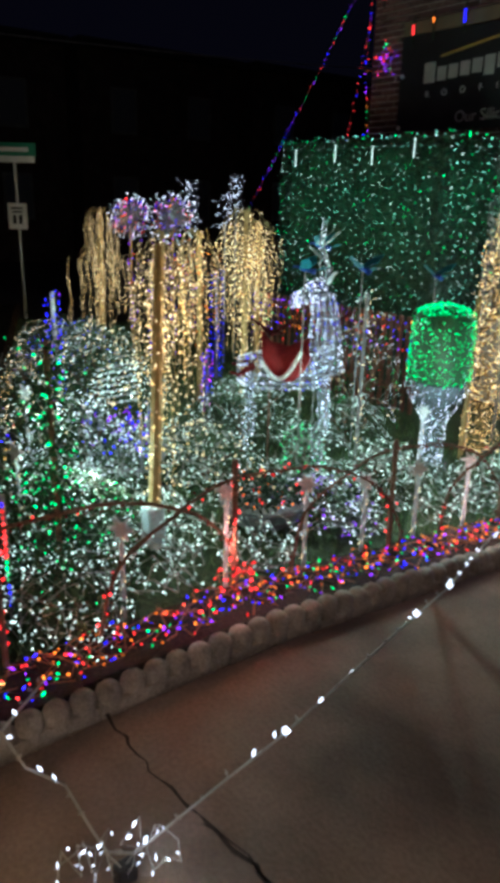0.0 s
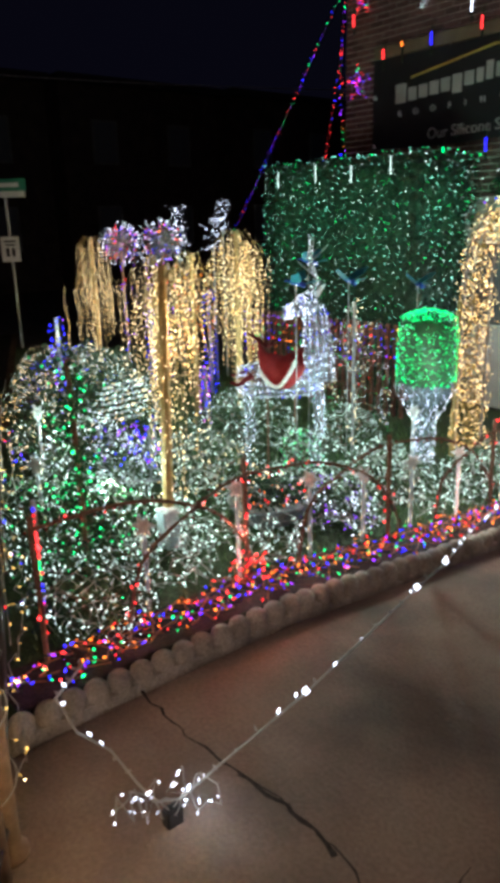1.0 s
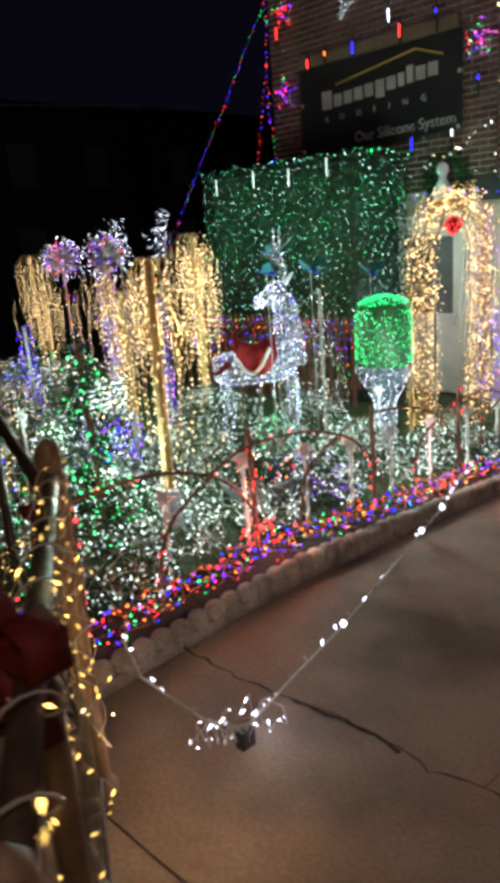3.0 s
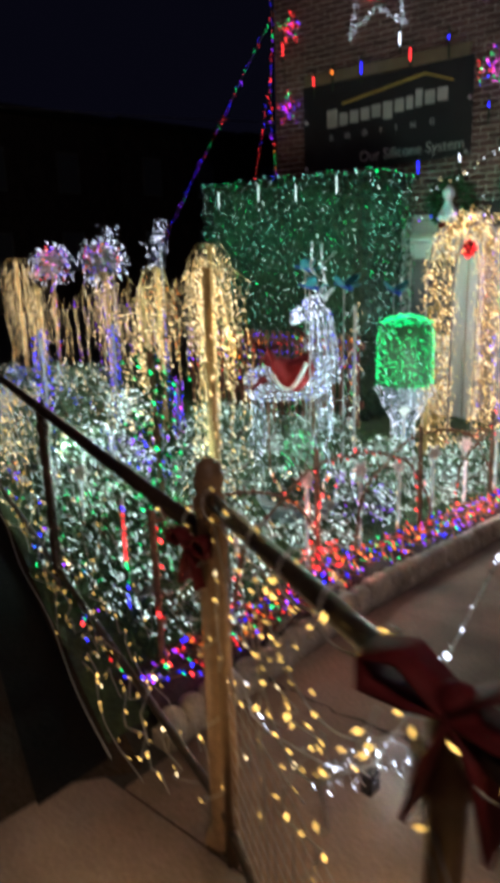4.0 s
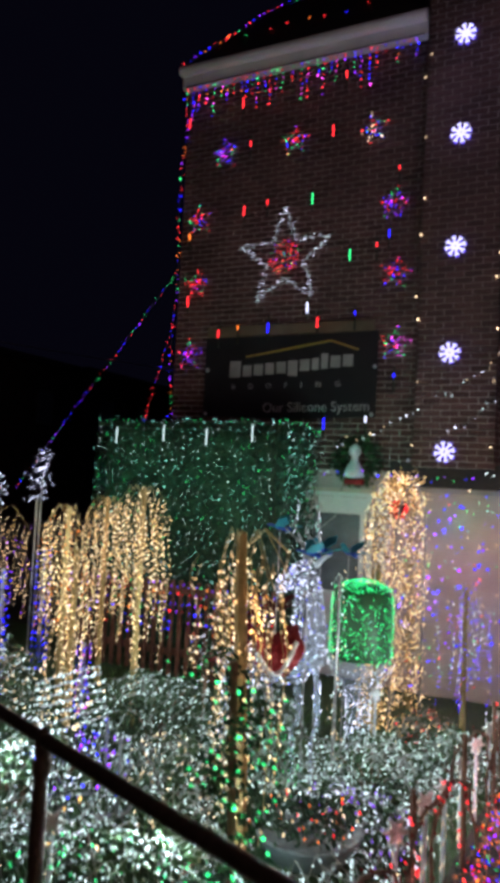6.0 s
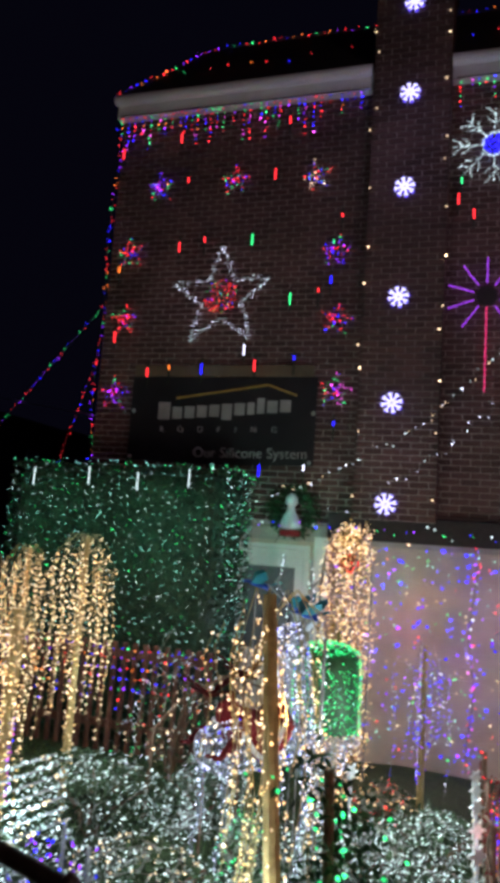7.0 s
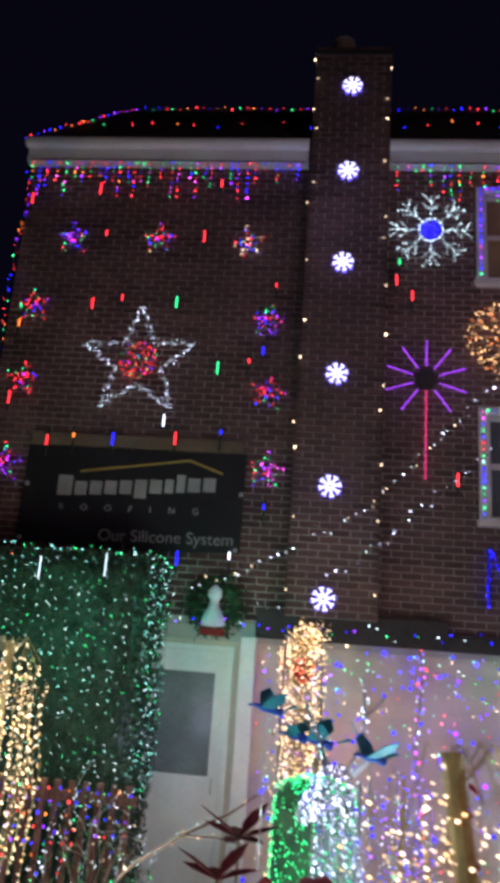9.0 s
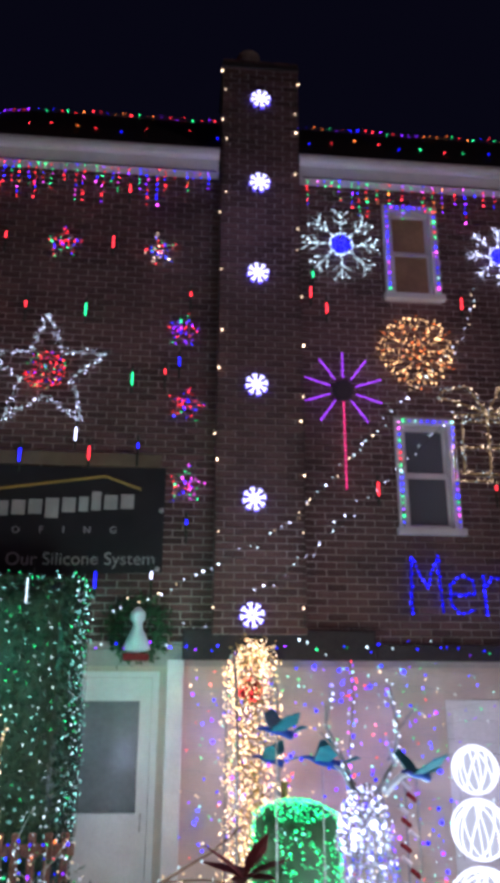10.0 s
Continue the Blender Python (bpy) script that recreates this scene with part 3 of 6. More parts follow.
star((-2.28, -0.06, 4.83), 0.68, "large_star", "large five-pointed wire star of white bulbs", ["white", "cool_white"], ["red", "red", "red", "red", "red", "blue", "green"], 0.02, 0.03, 0.03, 0.0095)
small = ((-3.27, 6.4, "purple"), (-2.2, 6.41, "red"), (-1.12, 6.38, "warm"), (-3.63, 5.49, "red"), (-3.61, 4.55, "red"), (-3.68, 3.56, "purple"), (-0.82, 5.37, "purple"), (-0.77, 4.5, "red"), (-0.73, 3.6, "pink"))
for x, z, c in small:
    o = star((x, -0.06, z), 0.2, "small_star", "small star of mixed red, blue and green bulbs", [c, "red", "green", "blue", c], ["red", c, "blue"], 0.05, 0.03, rnd.uniform(-0.15, 0.15), 0.013)
    o["group"] = "small stars on the brick wall"


def flake_lamp(x, z):
    s = thing("snowflake_lamp", "bright white plastic snowflake lamp on the chimney", "light", (x, CY - 0.04, z), "snowflakes on the chimney")
    g = Geo()
    gb = Geo()
    for k in range(8):
        a = k * math.pi / 4 + 0.2
        d = Vector((math.cos(a), 0, math.sin(a)))
        u = Vector((-d.z, 0, d.x))
        c = Vector((x, CY - 0.045, z))
        g.tube([c + d * 0.015, c + d * 0.112], 0.0125, 6)
        g.bulb(c + d * 0.108 + u * 0.016, 0.014, u, 1.2)
        g.bulb(c + d * 0.108 - u * 0.016, 0.014, u, 1.2)
        gb.tube([c + d * 0.03 + Vector((0, 0.02, 0)), c + d * 0.128 + Vector((0, 0.02, 0))], 0.024, 6)
    put("petal_star", g, FLAKE, s)
    put("rim", gb, FLAKERIM, s, "violet-blue lit rim")


FLAKE = glow("snowflake_white", (0.86, 0.86, 1.0), 1.9, False)
FLAKERIM = glow("snowflake_rim", (0.16, 0.1, 1.0), 1.1, False)
for z, x in ((2.28, -0.053), (3.44, -0.035), (4.7, -0.014), (6.06, 0.0), (7.27, 0.016), (8.48, 0.025)):
    flake_lamp(x, z)

# warm bulbs up the chimney's edges
for x in (CX0 + 0.02, CX1 - 0.02):
    s = thing("chimney_string_light", "string of large warm bulbs up the chimney edge", "string lights", (x, CY, 2.3))
    pts = [(x + 0.015 * math.sin(z * 2), CY - 0.02, z) for z in np.linspace(2.2, 8.9, 40)]
    put("cord", Geo().tube(pts, 0.004, 4), CORD, s)
    sp = []
    z = 2.35
    while z < 8.9:
        sp.append(((x + rnd.uniform(-0.04, 0.04), CY - 0.035, z), "warm", None))
        z += rnd.choice([0.28, 0.45, 0.6, 0.75])
    lights(s, sp, 0.024, 1.1)


def big_flake(c, R, arm, mid, label, n):
    s = thing("wire_snowflake", label, "light snowflake", c)
    g, sp = Geo(), []
    for k in range(8):
        a = k * math.pi / 4 + math.pi / 8 * 0
        d = Vector((math.cos(a), 0, math.sin(a)))
        u = Vector((-d.z, 0, d.x))
        C = Vector(c)
        lines = [(C + d * R * 0.3, C + d * R)]
        for q in (0.55, 0.78):
            for sgn in (-1, 1):
                lines.append((C + d * R * q, C + d * R * (q + 0.2) + u * sgn * R * 0.2))
        for a0, b0 in lines:
            g.tube([a0, b0], 0.006, 4)
            for p in along([a0, b0], n):
                sp.append((jit(p, 0.012), arm, (rnd.uniform(-1, 1), -1, rnd.uniform(-1, 1))))
    ring = [Vector(c) + Vector((math.cos(t), 0, math.sin(t))) * R * 0.3 for t in np.linspace(0, 6.28, 24)]
    g.tube(ring[:-1], 0.006, 4, closed=True)
    for p in along(ring, n * 0.6):
        sp.append((jit(p, 0.01), arm, None))
    for k in range(130 if mid else 0):
        a, q = rnd.uniform(0, 6.28), R * 0.27 * math.sqrt(rnd.random())
        sp.append((Vector((c[0] + q * math.cos(a), c[1], c[2] + q * math.sin(a))), mid, None))
    put("frame", g, STEEL, s)
    lights(s, sp, 0.0135, 1.4)


big_flake((1.01, -0.06, 6.6), 0.47, "cool_white", "blue", "white wire snowflake with a blue centre on the wall", 0.026)
big_flake((2.95, -0.06, 6.55), 0.42, "white", "blue", "blue and white wire snowflake on the wall", 0.04)
gs = thing("gold_snowflake", "round golden snowflake of amber bulbs on the wall", "light snowflake", (1.84, -0.06, 5.26))
g, sp = Geo(), []
for k in range(12):
    a = k * math.pi / 6
    d = Vector((math.cos(a), 0, math.sin(a)))
    C = Vector((1.84, -0.06, 5.26))
    g.tube([C, C + d * 0.46], 0.005, 4)
    for p in along([C + d * 0.06, C + d * 0.46], 0.035):
        sp.append((jit(p, 0.03), rnd.choice(["amber", "amber", "orange"]), None))
    for sgn in (-1, 1):
        u = Vector((-d.z, 0, d.x)) * sgn
        g.tube([C + d * 0.28, C + d * 0.42 + u * 0.09], 0.004, 4)
        for p in along([C + d * 0.28, C + d * 0.42 + u * 0.09], 0.04):
            sp.append((jit(p, 0.015), "amber", None))
put("frame", g, TWIG, gs)
lights(gs, sp, 0.0125, 1.4)

# firework light: spokes and a stem
fw = thing("firework_light", "violet neon firework light with a red stem", "light", (0.97, -0.06, 4.74))
SPOKE = glow("violet_neon", (0.5, 0.08, 1.0), 1.4, False)
STEM = glow("red_neon", (1.0, 0.05, 0.2), 1.4, False)
C = Vector((0.97, -0.06, 4.74))
for k in range(10):
    a = math.pi / 2 + k * math.pi / 5
    if k == 5:
        continue
    d = Vector((math.cos(a), 0, math.sin(a)))
    g = Geo()
    for p in along([C + d * 0.16, C + d * 0.46], 0.022):
        g.bulb(p, 0.0125, d, 0.9)
    put("spoke", g, SPOKE, fw)
g = Geo()
for p in along([C - Vector((0, 0, 0.14)), C - Vector((0, 0, 1.13))], 0.024):
    g.bulb(p, 0.013, (0, 0, 1), 0.9)
put("stem", g, STEM, fw, "red lit stem")
hub = put("hub", Geo().lathe((0, 0, 0), ((0.12, 0), (0.12, 0.03), (0.08, 0.04)), 16), DARKBAND, fw)
hub.matrix_parent_inverse = Matrix.Translation(-Vector(fw.location)) @ pose(C.x, -0.03, C.z, 90, 0, 0)

# blue word on the wall
me_ = thing("lit_greeting", "blue rope-light word hung on the brick wall", "light sign", (1.58, -0.07, 2.3))
BLUEROPE = glow("blue_rope", (0.03, 0.02, 1.0), 0.35)


def stroke_word(x, z):
    glyphs = {"M": (((0, 0), (0.02, 0.58), (0.17, 0.25), (0.3, 0.58), (0.33, 0)), 0.42),
              "e": (((0, 0.2), (0.26, 0.2), (0.24, 0.34), (0.12, 0.4), (0.0, 0.3), (0.0, 0.1), (0.1, 0.0), (0.25, 0.05)), 0.34),
              "r": (((0.02, 0), (0.02, 0.4), (0.03, 0.28), (0.12, 0.39), (0.22, 0.38)), 0.3),
              "y": (((0, 0.4), (0.12, 0.08), (0.25, 0.4), (0.12, 0.08), (0.02, -0.16)), 0.3)}
    for ch in "Merry":
        pts, adv = glyphs[ch]
        line = [Vector((x + px, -0.07, z + pz)) for px, pz in pts]
        o = put("letter", Geo().tube(line, 0.012, 6), BLUEROPE, me_)
        g = Geo()
        for p in along(line, 0.05):
            g.bulb(jit(p, 0.012), 0.014, None, 1.2)
        put("letter_bulbs", g, BLUE, o, kind="stuff")
        x += adv
        z -= 0.01


stroke_word(1.6, 2.33)

# golden wire reindeer on the wall, and a small angel over a wreath
gr = thing("gold_gift_light", "golden wire gift box with a bow outlined in warm bulbs", "light figure", (2.5, -0.06, 3.72))
lines = [[(2.18, 3.74), (2.21, 4.5), (3.0, 4.5), (2.97, 3.74), (2.18, 3.74)], [(2.28, 3.82), (2.3, 4.42), (2.9, 4.42), (2.88, 3.82), (2.28, 3.82)], [(2.58, 3.74), (2.6, 4.5)], [(2.2, 4.12), (2.98, 4.12)],
         [(2.6, 4.52), (2.4, 4.84), (2.12, 4.78), (2.04, 4.7), (2.3, 4.64), (2.6, 4.52)], [(2.6, 4.52), (2.78, 4.84), (3.06, 4.78), (3.12, 4.7), (2.9, 4.62), (2.6, 4.52)]]
g, sp = Geo(), []
for ln in lines:
    pts = [(x, -0.06, z) for x, z in ln]
    g.tube(pts, 0.01, 5)
    for p in along(pts, 0.035):
        sp.append((jit(p, 0.025), rnd.choice(["warm", "warm", "cool_white"]), None))
put("frame", g, WOOD, gr)
lights(gr, sp, 0.009)
wr = thing("wreath", "dark green wreath with a frosted white light figure", "wreath", (-1.16, -0.08, 2.15))
g = Geo()
for k in range(700):
    a, q = rnd.uniform(0, 6.28), 0.24 + rnd.gauss(0, 0.05)
    g.leaf((-1.16 + q * math.cos(a), -0.06 + rnd.uniform(-0.05, 0.04), 2.15 + q * math.sin(a)), 0.035, rnd)
put("ring", g, NEEDLE, wr, kind="stuff")
put("figure", Geo().lathe((-1.16, -0.13, 1.93), ((0.03, 0), (0.13, 0.02), (0.11, 0.1), (0.05, 0.22), (0.045, 0.26), (0.075, 0.31), (0.07, 0.37), (0.02, 0.42)), 12), FROST, wr, "frosted white figure", smooth=True)
put("bow", Geo().box((-1.29, -0.13, 1.85), (-1.04, -0.08, 1.92), 0.015), FELT, wr, "red ribbon")

# icicle strings under the eaves
for a, b in ((X0, -0.5), (0.55, 4.2)):
    s = thing("icicle_lights", "icicle string of red, green and blue bulbs under the gutter", "string lights", (a, -0.136, 7.46))
    g, sp = Geo(), []
    g.tube([(a, -0.136, 7.45), (b, -0.136, 7.45)], 0.006, 4)
    x = a + 0.05
    while x < b:
        ln = rnd.choice([0.12, 0.25, 0.4, 0.3, 0.5])
        g.tube([(x, -0.136, 7.45), (x, -0.136, 7.42 - ln)], 0.002, 3)
        for p in along([(x, -0.14, 7.4), (x, -0.14, 7.42 - ln)], 0.065):
            sp.append((jit(p, 0.012), rnd.choice(MULTI + ["red", "green", "pink"]), None))
        x += rnd.uniform(0.07, 0.16)
    put("cord", g, CORD, s)
    lights(s, sp, 0.015)

# roof strings: ridge and hip, and a row over the shingles
s = thing("roof_string_light", "string of red, blue and green bulbs along the roof", "string lights", (-3.9, -0.2, 7.75))
line = [Vector((X0 - 0.1, -0.16, 7.76)), Vector((-3.15, 1.2, 9.34)), Vector((X1, 1.2, 9.34))]
put("cord", Geo().tube(line, 0.004, 4), CORD, s)
sp = [(jit(p, 0.02), rnd.choice(MULTI), None) for p in along(line, 0.11)]
for p in along([(-3.5, 0.3, 8.33), (X1, 0.3, 8.33)], 0.3):
    sp.append((jit(p, 0.05), rnd.choice(["red", "red", "green", "blue", "orange"]), None))
lights(s, sp, 0.018, 1.2)

# corner string and the two guy strings down to the garden
def string(name, label, pts, step, cols, r=0.012, cord=CORD, wob=0.015, long=1.3):
    s = thing(name, label, "string lights", pts[0])
    put("cord", Geo().tube(pts, 0.0035, 4), cord, s)
    lights(s, [(jit(p, wob), rnd.choice(cols), (rnd.uniform(-1, 1), rnd.uniform(-1, 1), rnd.uniform(-1, 1))) for p in along(pts, step)], r, long)
    return s


cor = [(X0 - 0.02 + 0.02 * math.sin(z * 3), -0.06, z) for z in np.linspace(7.6, 2.5, 40)]
string("corner_string_light", "string of mixed bulbs down the house corner", cor, 0.075, MULTI + ["red", "purple"], 0.014, wob=0.03)
string("guy_string_light", "string of blue, red and green bulbs slung to the ground", sag((-3.99, -0.03, 4.75), (-7.3, 0.5, 1.5), 0.0), 0.08, ["red", "blue", "blue", "green", "purple"], 0.012)
string("guy_string_light", "string of red and blue bulbs slung to the ground", sag((-3.99, -0.06, 4.0), (-4.7, 0.3, 2.45), 0.02), 0.09, ["red", "blue", "red"], 0.012)
# white strings across chimney and wall
string("white_string_light", "string of small white bulbs across the brick wall", sag((-1.4, -0.1, 2.35), (0.5, -0.23, 3.35), 0.12, 10) + sag((0.55, -0.1, 3.42), (2.45, -0.06, 5.5), -0.02, 10) + [Vector((2.6, -0.06, 6.2))], 0.085, ["cool_white", "warm", "white"], 0.016, wob=0.04)
string("white_string_light", "string of small white bulbs across the brick wall", sag((-0.7, -0.1, 2.15), (0.5, -0.23, 2.9), 0.1, 10) + sag((0.55, -0.1, 2.95), (2.3, -0.06, 4.6), 0.05, 10), 0.11, ["cool_white", "white"], 0.014, wob=0.05)
# bulbs along the dark band
bl = [(x, -0.16, 1.98 + 0.03 * math.sin(x * 5)) for x in np.linspace(-1.9, 4.4, 40)]
string("band_string_light", "string of blue and green bulbs along the ledge", bl, 0.11, ["blue", "blue", "blue", "purple", "green", "cool_white"], 0.017, wob=0.05)
# dots of light on the stucco, built as small bulbs on added cords
nets = thing("wall_dot_grid", "sparse grid of violet, green and warm light dots built as bulbs", "string lights", (0.3, -0.05, 0.2))
g, sp = Geo(), []
for k in range(15):
    z = 1.75 - k * 0.15
    pts = [(x, -0.03, z + 0.03 * math.sin(x * 6 + k)) for x in np.linspace(-0.68, 1.85, 26)]
    g.tube(pts, 0.002, 3)
    for p in along(pts, 0.075, rnd.uniform(0, 0.1)):
        sp.append((jit(p, 0.02) + Vector((rnd.gauss(0, 0.05), 0, rnd.gauss(0, 0.05))), rnd.choice(["blue", "purple", "green", "warm", "warm", "teal", "blue", "blue", "red"]), None))
put("cord", g, PALECORD, nets, kind="stuff")
lights(nets, sp[::2] + sp[1::4], 0.0145, 1.2)
lights(nets, [q for q in sp[1::2] if q[1] in ("blue", "purple")], 0.029, 0.9)
string("corner_string_light", "string of blue and violet bulbs hung down the stucco edge", [(0.92 + 0.03 * math.sin(z * 5), -0.1, z) for z in np.linspace(1.85, -0.5, 24)], 0.035, ["blue", "blue", "purple", "pink", "red", "cool_white"], 0.017, wob=0.04)
nets2 = thing("garage_light_net", "sparse net of green, blue and white bulbs over the garage", "string lights", (3.0, -0.05, 0.2))
g, sp = Geo(), []
for k in range(12):
    z = 1.78 - k * 0.17
    pts = [(x, -0.03, z + 0.04 * math.sin(x * 5 + k)) for x in np.linspace(1.25, 4.4, 26)]
    g.tube(pts, 0.002, 3)
    for p in along(pts, 0.14, rnd.uniform(0, 0.2)):
        sp.append((jit(p, 0.06), rnd.choice(["blue", "purple", "green", "cool_white", "teal", "cool_white"]), None))
put("cord", g, PALECORD, nets2, kind="stuff")
lights(nets2, sp, 0.013, 1.1)

# falling-light tubes hung on the wall
tubes = [(-3.2, 3.8, "red"), (-2.9, 3.84, "orange"), (-2.45, 3.86, "blue"), (-1.75, 3.9, "red"), (-1.25, 3.95, "blue"), (-3.4, 2.5, "red"), (-2.2, 2.55, "green"), (-1.6, 2.6, "blue"), (-1.05, 2.62, "white"), (-1.9, 4.1, "white"), (-1.0, 4.8, "red"), (-1.35, 4.75, "green"), (-0.85, 4.95, "blue"), (-2.9, 5.5, "red"), (-2.55, 5.55, "red"), (-1.9, 5.55, "green"), (-2.85, 6.4, "red"), (-1.65, 6.42, "red"), (-3.75, 5.2, "orange"), (-3.72, 4.3, "red"), (-0.72, 3.15, "blue"), (0.62, 5.9, "red"), (0.8, 5.7, "red"), (1.3, 3.6, "red"), (2.4, 5.85, "red"), (2.6, 3.6, "red"), (0.65, 6.1, "green"), (-2.6, 7.1, "red"), (-1.5, 7.12, "red"), (-3.0, 7.05, "red"), (-0.75, 5.75, "red"), (-3.85, 6.9, "red")]
for x, z, c in tubes:
    s = thing("meteor_tube_light", "short hanging light tube with a lit run of LEDs", "light", (x, -0.1, z), "falling-light tubes on the wall")
    g = Geo().tube([(x, -0.1, z + 0.16), (x, -0.1, z - 0.16)], 0.013, 7)
    put("tube", g, CORD, s)
    put("wire", Geo().tube([(x, -0.1, z + 0.16), (x, -0.03, z + 0.26)], 0.002, 3), CORD, s)
    g = Geo().tube([(x, -0.112, z + 0.08), (x, -0.112, z + 0.04), (x, -0.112, z - 0.02 - 0.05 * math.sin(x * 7 + z * 5))], 0.0095, 7)
    put("led_run", g, COLOURS[c], s)


# ---- garden ----
# clipped hedge under a net of green lights
HX0, HX1, HY0, HY1, HZ = -4.25, -1.65, -1.25, -0.12, 2.5
hedge = thing("hedge", "tall clipped hedge under a green light net", "hedge", (-2.95, -0.7, -0.53))
rg = random.Random(11)
core = Geo().box((HX0 + 0.06, HY0 + 0.06, -0.5), (HX1 - 0.06, HY1 - 0.06, HZ - 0.06), 0.12)
put("core", core, LEAF, hedge)
g = Geo()
def hedge_spot(rg):
    q = rg.random()
    if q < 0.5:
        return Vector((rg.uniform(HX0, HX1), HY0 + rg.uniform(-0.02, 0.06), rg.uniform(-0.5, HZ)))
    if q < 0.75:
        return Vector((HX1 + rg.uniform(-0.06, 0.02), rg.uniform(HY0, HY1), rg.uniform(-0.5, HZ)))
    if q < 0.9:
        return Vector((rg.uniform(HX0, HX1), rg.uniform(HY0, HY1), HZ + rg.uniform(-0.06, 0.02)))
    return Vector((HX0 + rg.uniform(-0.02, 0.06), rg.uniform(HY0, HY1), rg.uniform(-0.5, HZ)))
for k in range(15000):
    g.leaf(hedge_spot(rg), rg.uniform(0.02, 0.035), rg)
put("leaves", g, LEAF, hedge, kind="stuff")
net = thing("hedge_light_net", "net of small green and white bulbs over the hedge", "string lights", (-2.95, HY0, HZ))
g, sp = Geo(), []
for face in ("front", "side"):
    w = HX1 - HX0 if face == "front" else HY1 - HY0
    x = 0.04
    while x < w:
        pts = []
        for k in range(20):
            z = HZ - 0.02 - k * 0.11
            o = x + 0.03 * math.sin(k * 1.3 + x * 9)
            pts.append((HX0 + o, HY0 - 0.035, z) if face == "front" else (HX1 + 0.035, HY0 + o, z))
        g.tube(pts, 0.0025, 3)
        for p in along(pts, 0.085, rnd.uniform(0, 0.08)):
            dense = 1.0 if p.z > 0.6 else 0.5
            if rnd.random() < 0.95 * dense:
                sp.append((jit(p, 0.035), rnd.choice(["teal", "teal", "green", "teal", "cool_white", "cool_white"]), (rnd.uniform(-1, 1), rnd.uniform(-1, 1), rnd.uniform(-1, 1))))
        x += 0.095
for p in along([(HX0, HY0 - 0.03, HZ + 0.02), (HX1, HY0 - 0.03, HZ + 0.02), (HX1 + 0.03, HY1, HZ + 0.02)], 0.07):
    sp.append((jit(p, 0.03), rnd.choice(["teal", "green"]), None))
put("cord", g, CORD, net)
lights(net, sp, 0.0094, 1.3)

for x, z in ((-3.9, 2.3), (-3.2, 2.34), (-2.6, 2.3), (-2.0, 2.36)):
    s = thing("meteor_tube_light", "short hanging light tube with a lit run of LEDs", "light", (x, HY0 - 0.06, z), "falling-light tubes on the wall")
    put("tube", Geo().tube([(x, HY0 - 0.06, z + 0.18), (x, HY0 - 0.06, z - 0.14)], 0.009, 7), CORD, s)
    g = Geo().tube([(x, HY0 - 0.07, z + 0.12), (x, HY0 - 0.07, z - 0.08)], 0.0055, 7)
    put("led_run", g, ICE, s)

# picket fence in front of the hedge
fence = thing("picket_fence", "red-brown picket fence hung with coloured bulbs", "fence", (-3, -1.6, G(-1.6)))
for yy, zz in ((-1.57, -0.2), (-1.57, 0.5)):
    put("rail", Geo().box((-4.3, yy, zz), (-1.45, yy + 0.04, zz + 0.08), 0.006), PICKET, fence)
x = -4.3
first = None
while x < -1.46:
    if first is None:
        first = put("picket", Geo().box((0, -1.605, G(-1.6)), (0.055, -1.575, 0.66), 0.008), PICKET, fence)
        first.location.x = x
    else:
        o = bpy.data.objects.new("picket", first.data)
        scene.collection.objects.link(o)
        o.parent, o.matrix_parent_inverse = fence, first.matrix_parent_inverse.copy()
        o.location.x = x
    x += 0.115
fs = thing("fence_string_light", "hanging string of red and blue bulbs on the pickets", "string lights", (-3, -1.63, 0.6))
g, sp = Geo(), []
x = -4.3
while x < -1.45:
    ln = rnd.uniform(0.3, 0.8)
    g.tube([(x, -1.62, 0.62), (x, -1.62, 0.62 - ln)], 0.002, 3)
    for p in along([(x, -1.62, 0.6), (x, -1.62, 0.62 - ln)], 0.1):
        sp.append((jit(p, 0.015), rnd.choice(["red", "blue", "blue", "orange", "purple", "green"]), None))
    x += 0.08
put("cord", g, CORD, fs)
lights(fs, sp, 0.013)


def garland(parent, path, radius, n, mt=NEEDLE, size=0.045, rg=rnd):
    g = Geo()
    ln = sum((Vector(b) - Vector(a)).length for a, b in zip(path, path[1:]))
    for p in along(path, ln / n):
        g.leaf(p + Vector((rg.gauss(0, 1), rg.gauss(0, 1), rg.gauss(0, 1))) * radius * 0.45, size, rg)
    return put("garland", g, mt, parent, kind="stuff")


# arch of warm lights
arch = thing("light_arch", "garden arch wrapped in warm white bulbs", "arch", (-0.2, -1.6, G(-1.6)))
ap = []
AY0, AY1, AT = -2.2, -1.0, 1.88
for z in np.linspace(G(AY0), AT - 0.6, 14):
    ap.append((-0.2, AY0, z))
for t in np.linspace(0, math.pi, 18):
    ap.append((-0.2, (AY0 + AY1) / 2 - 0.6 * math.cos(t), AT - 0.6 + 0.6 * math.sin(t)))
for z in np.linspace(AT - 0.6, G(AY1), 14):
    ap.append((-0.2, AY1, z))
for dx in (-0.14, 0.14):
    put("hoop", Geo().tube([(x + dx, y, z) for x, y, z in ap], 0.012, 6), STEEL, arch)
# gold flakes added round the hoops for the bulbs' bloom
garland(arch, ap, 0.13, 2600, BLOOMGOLD, 0.02)
sp = []
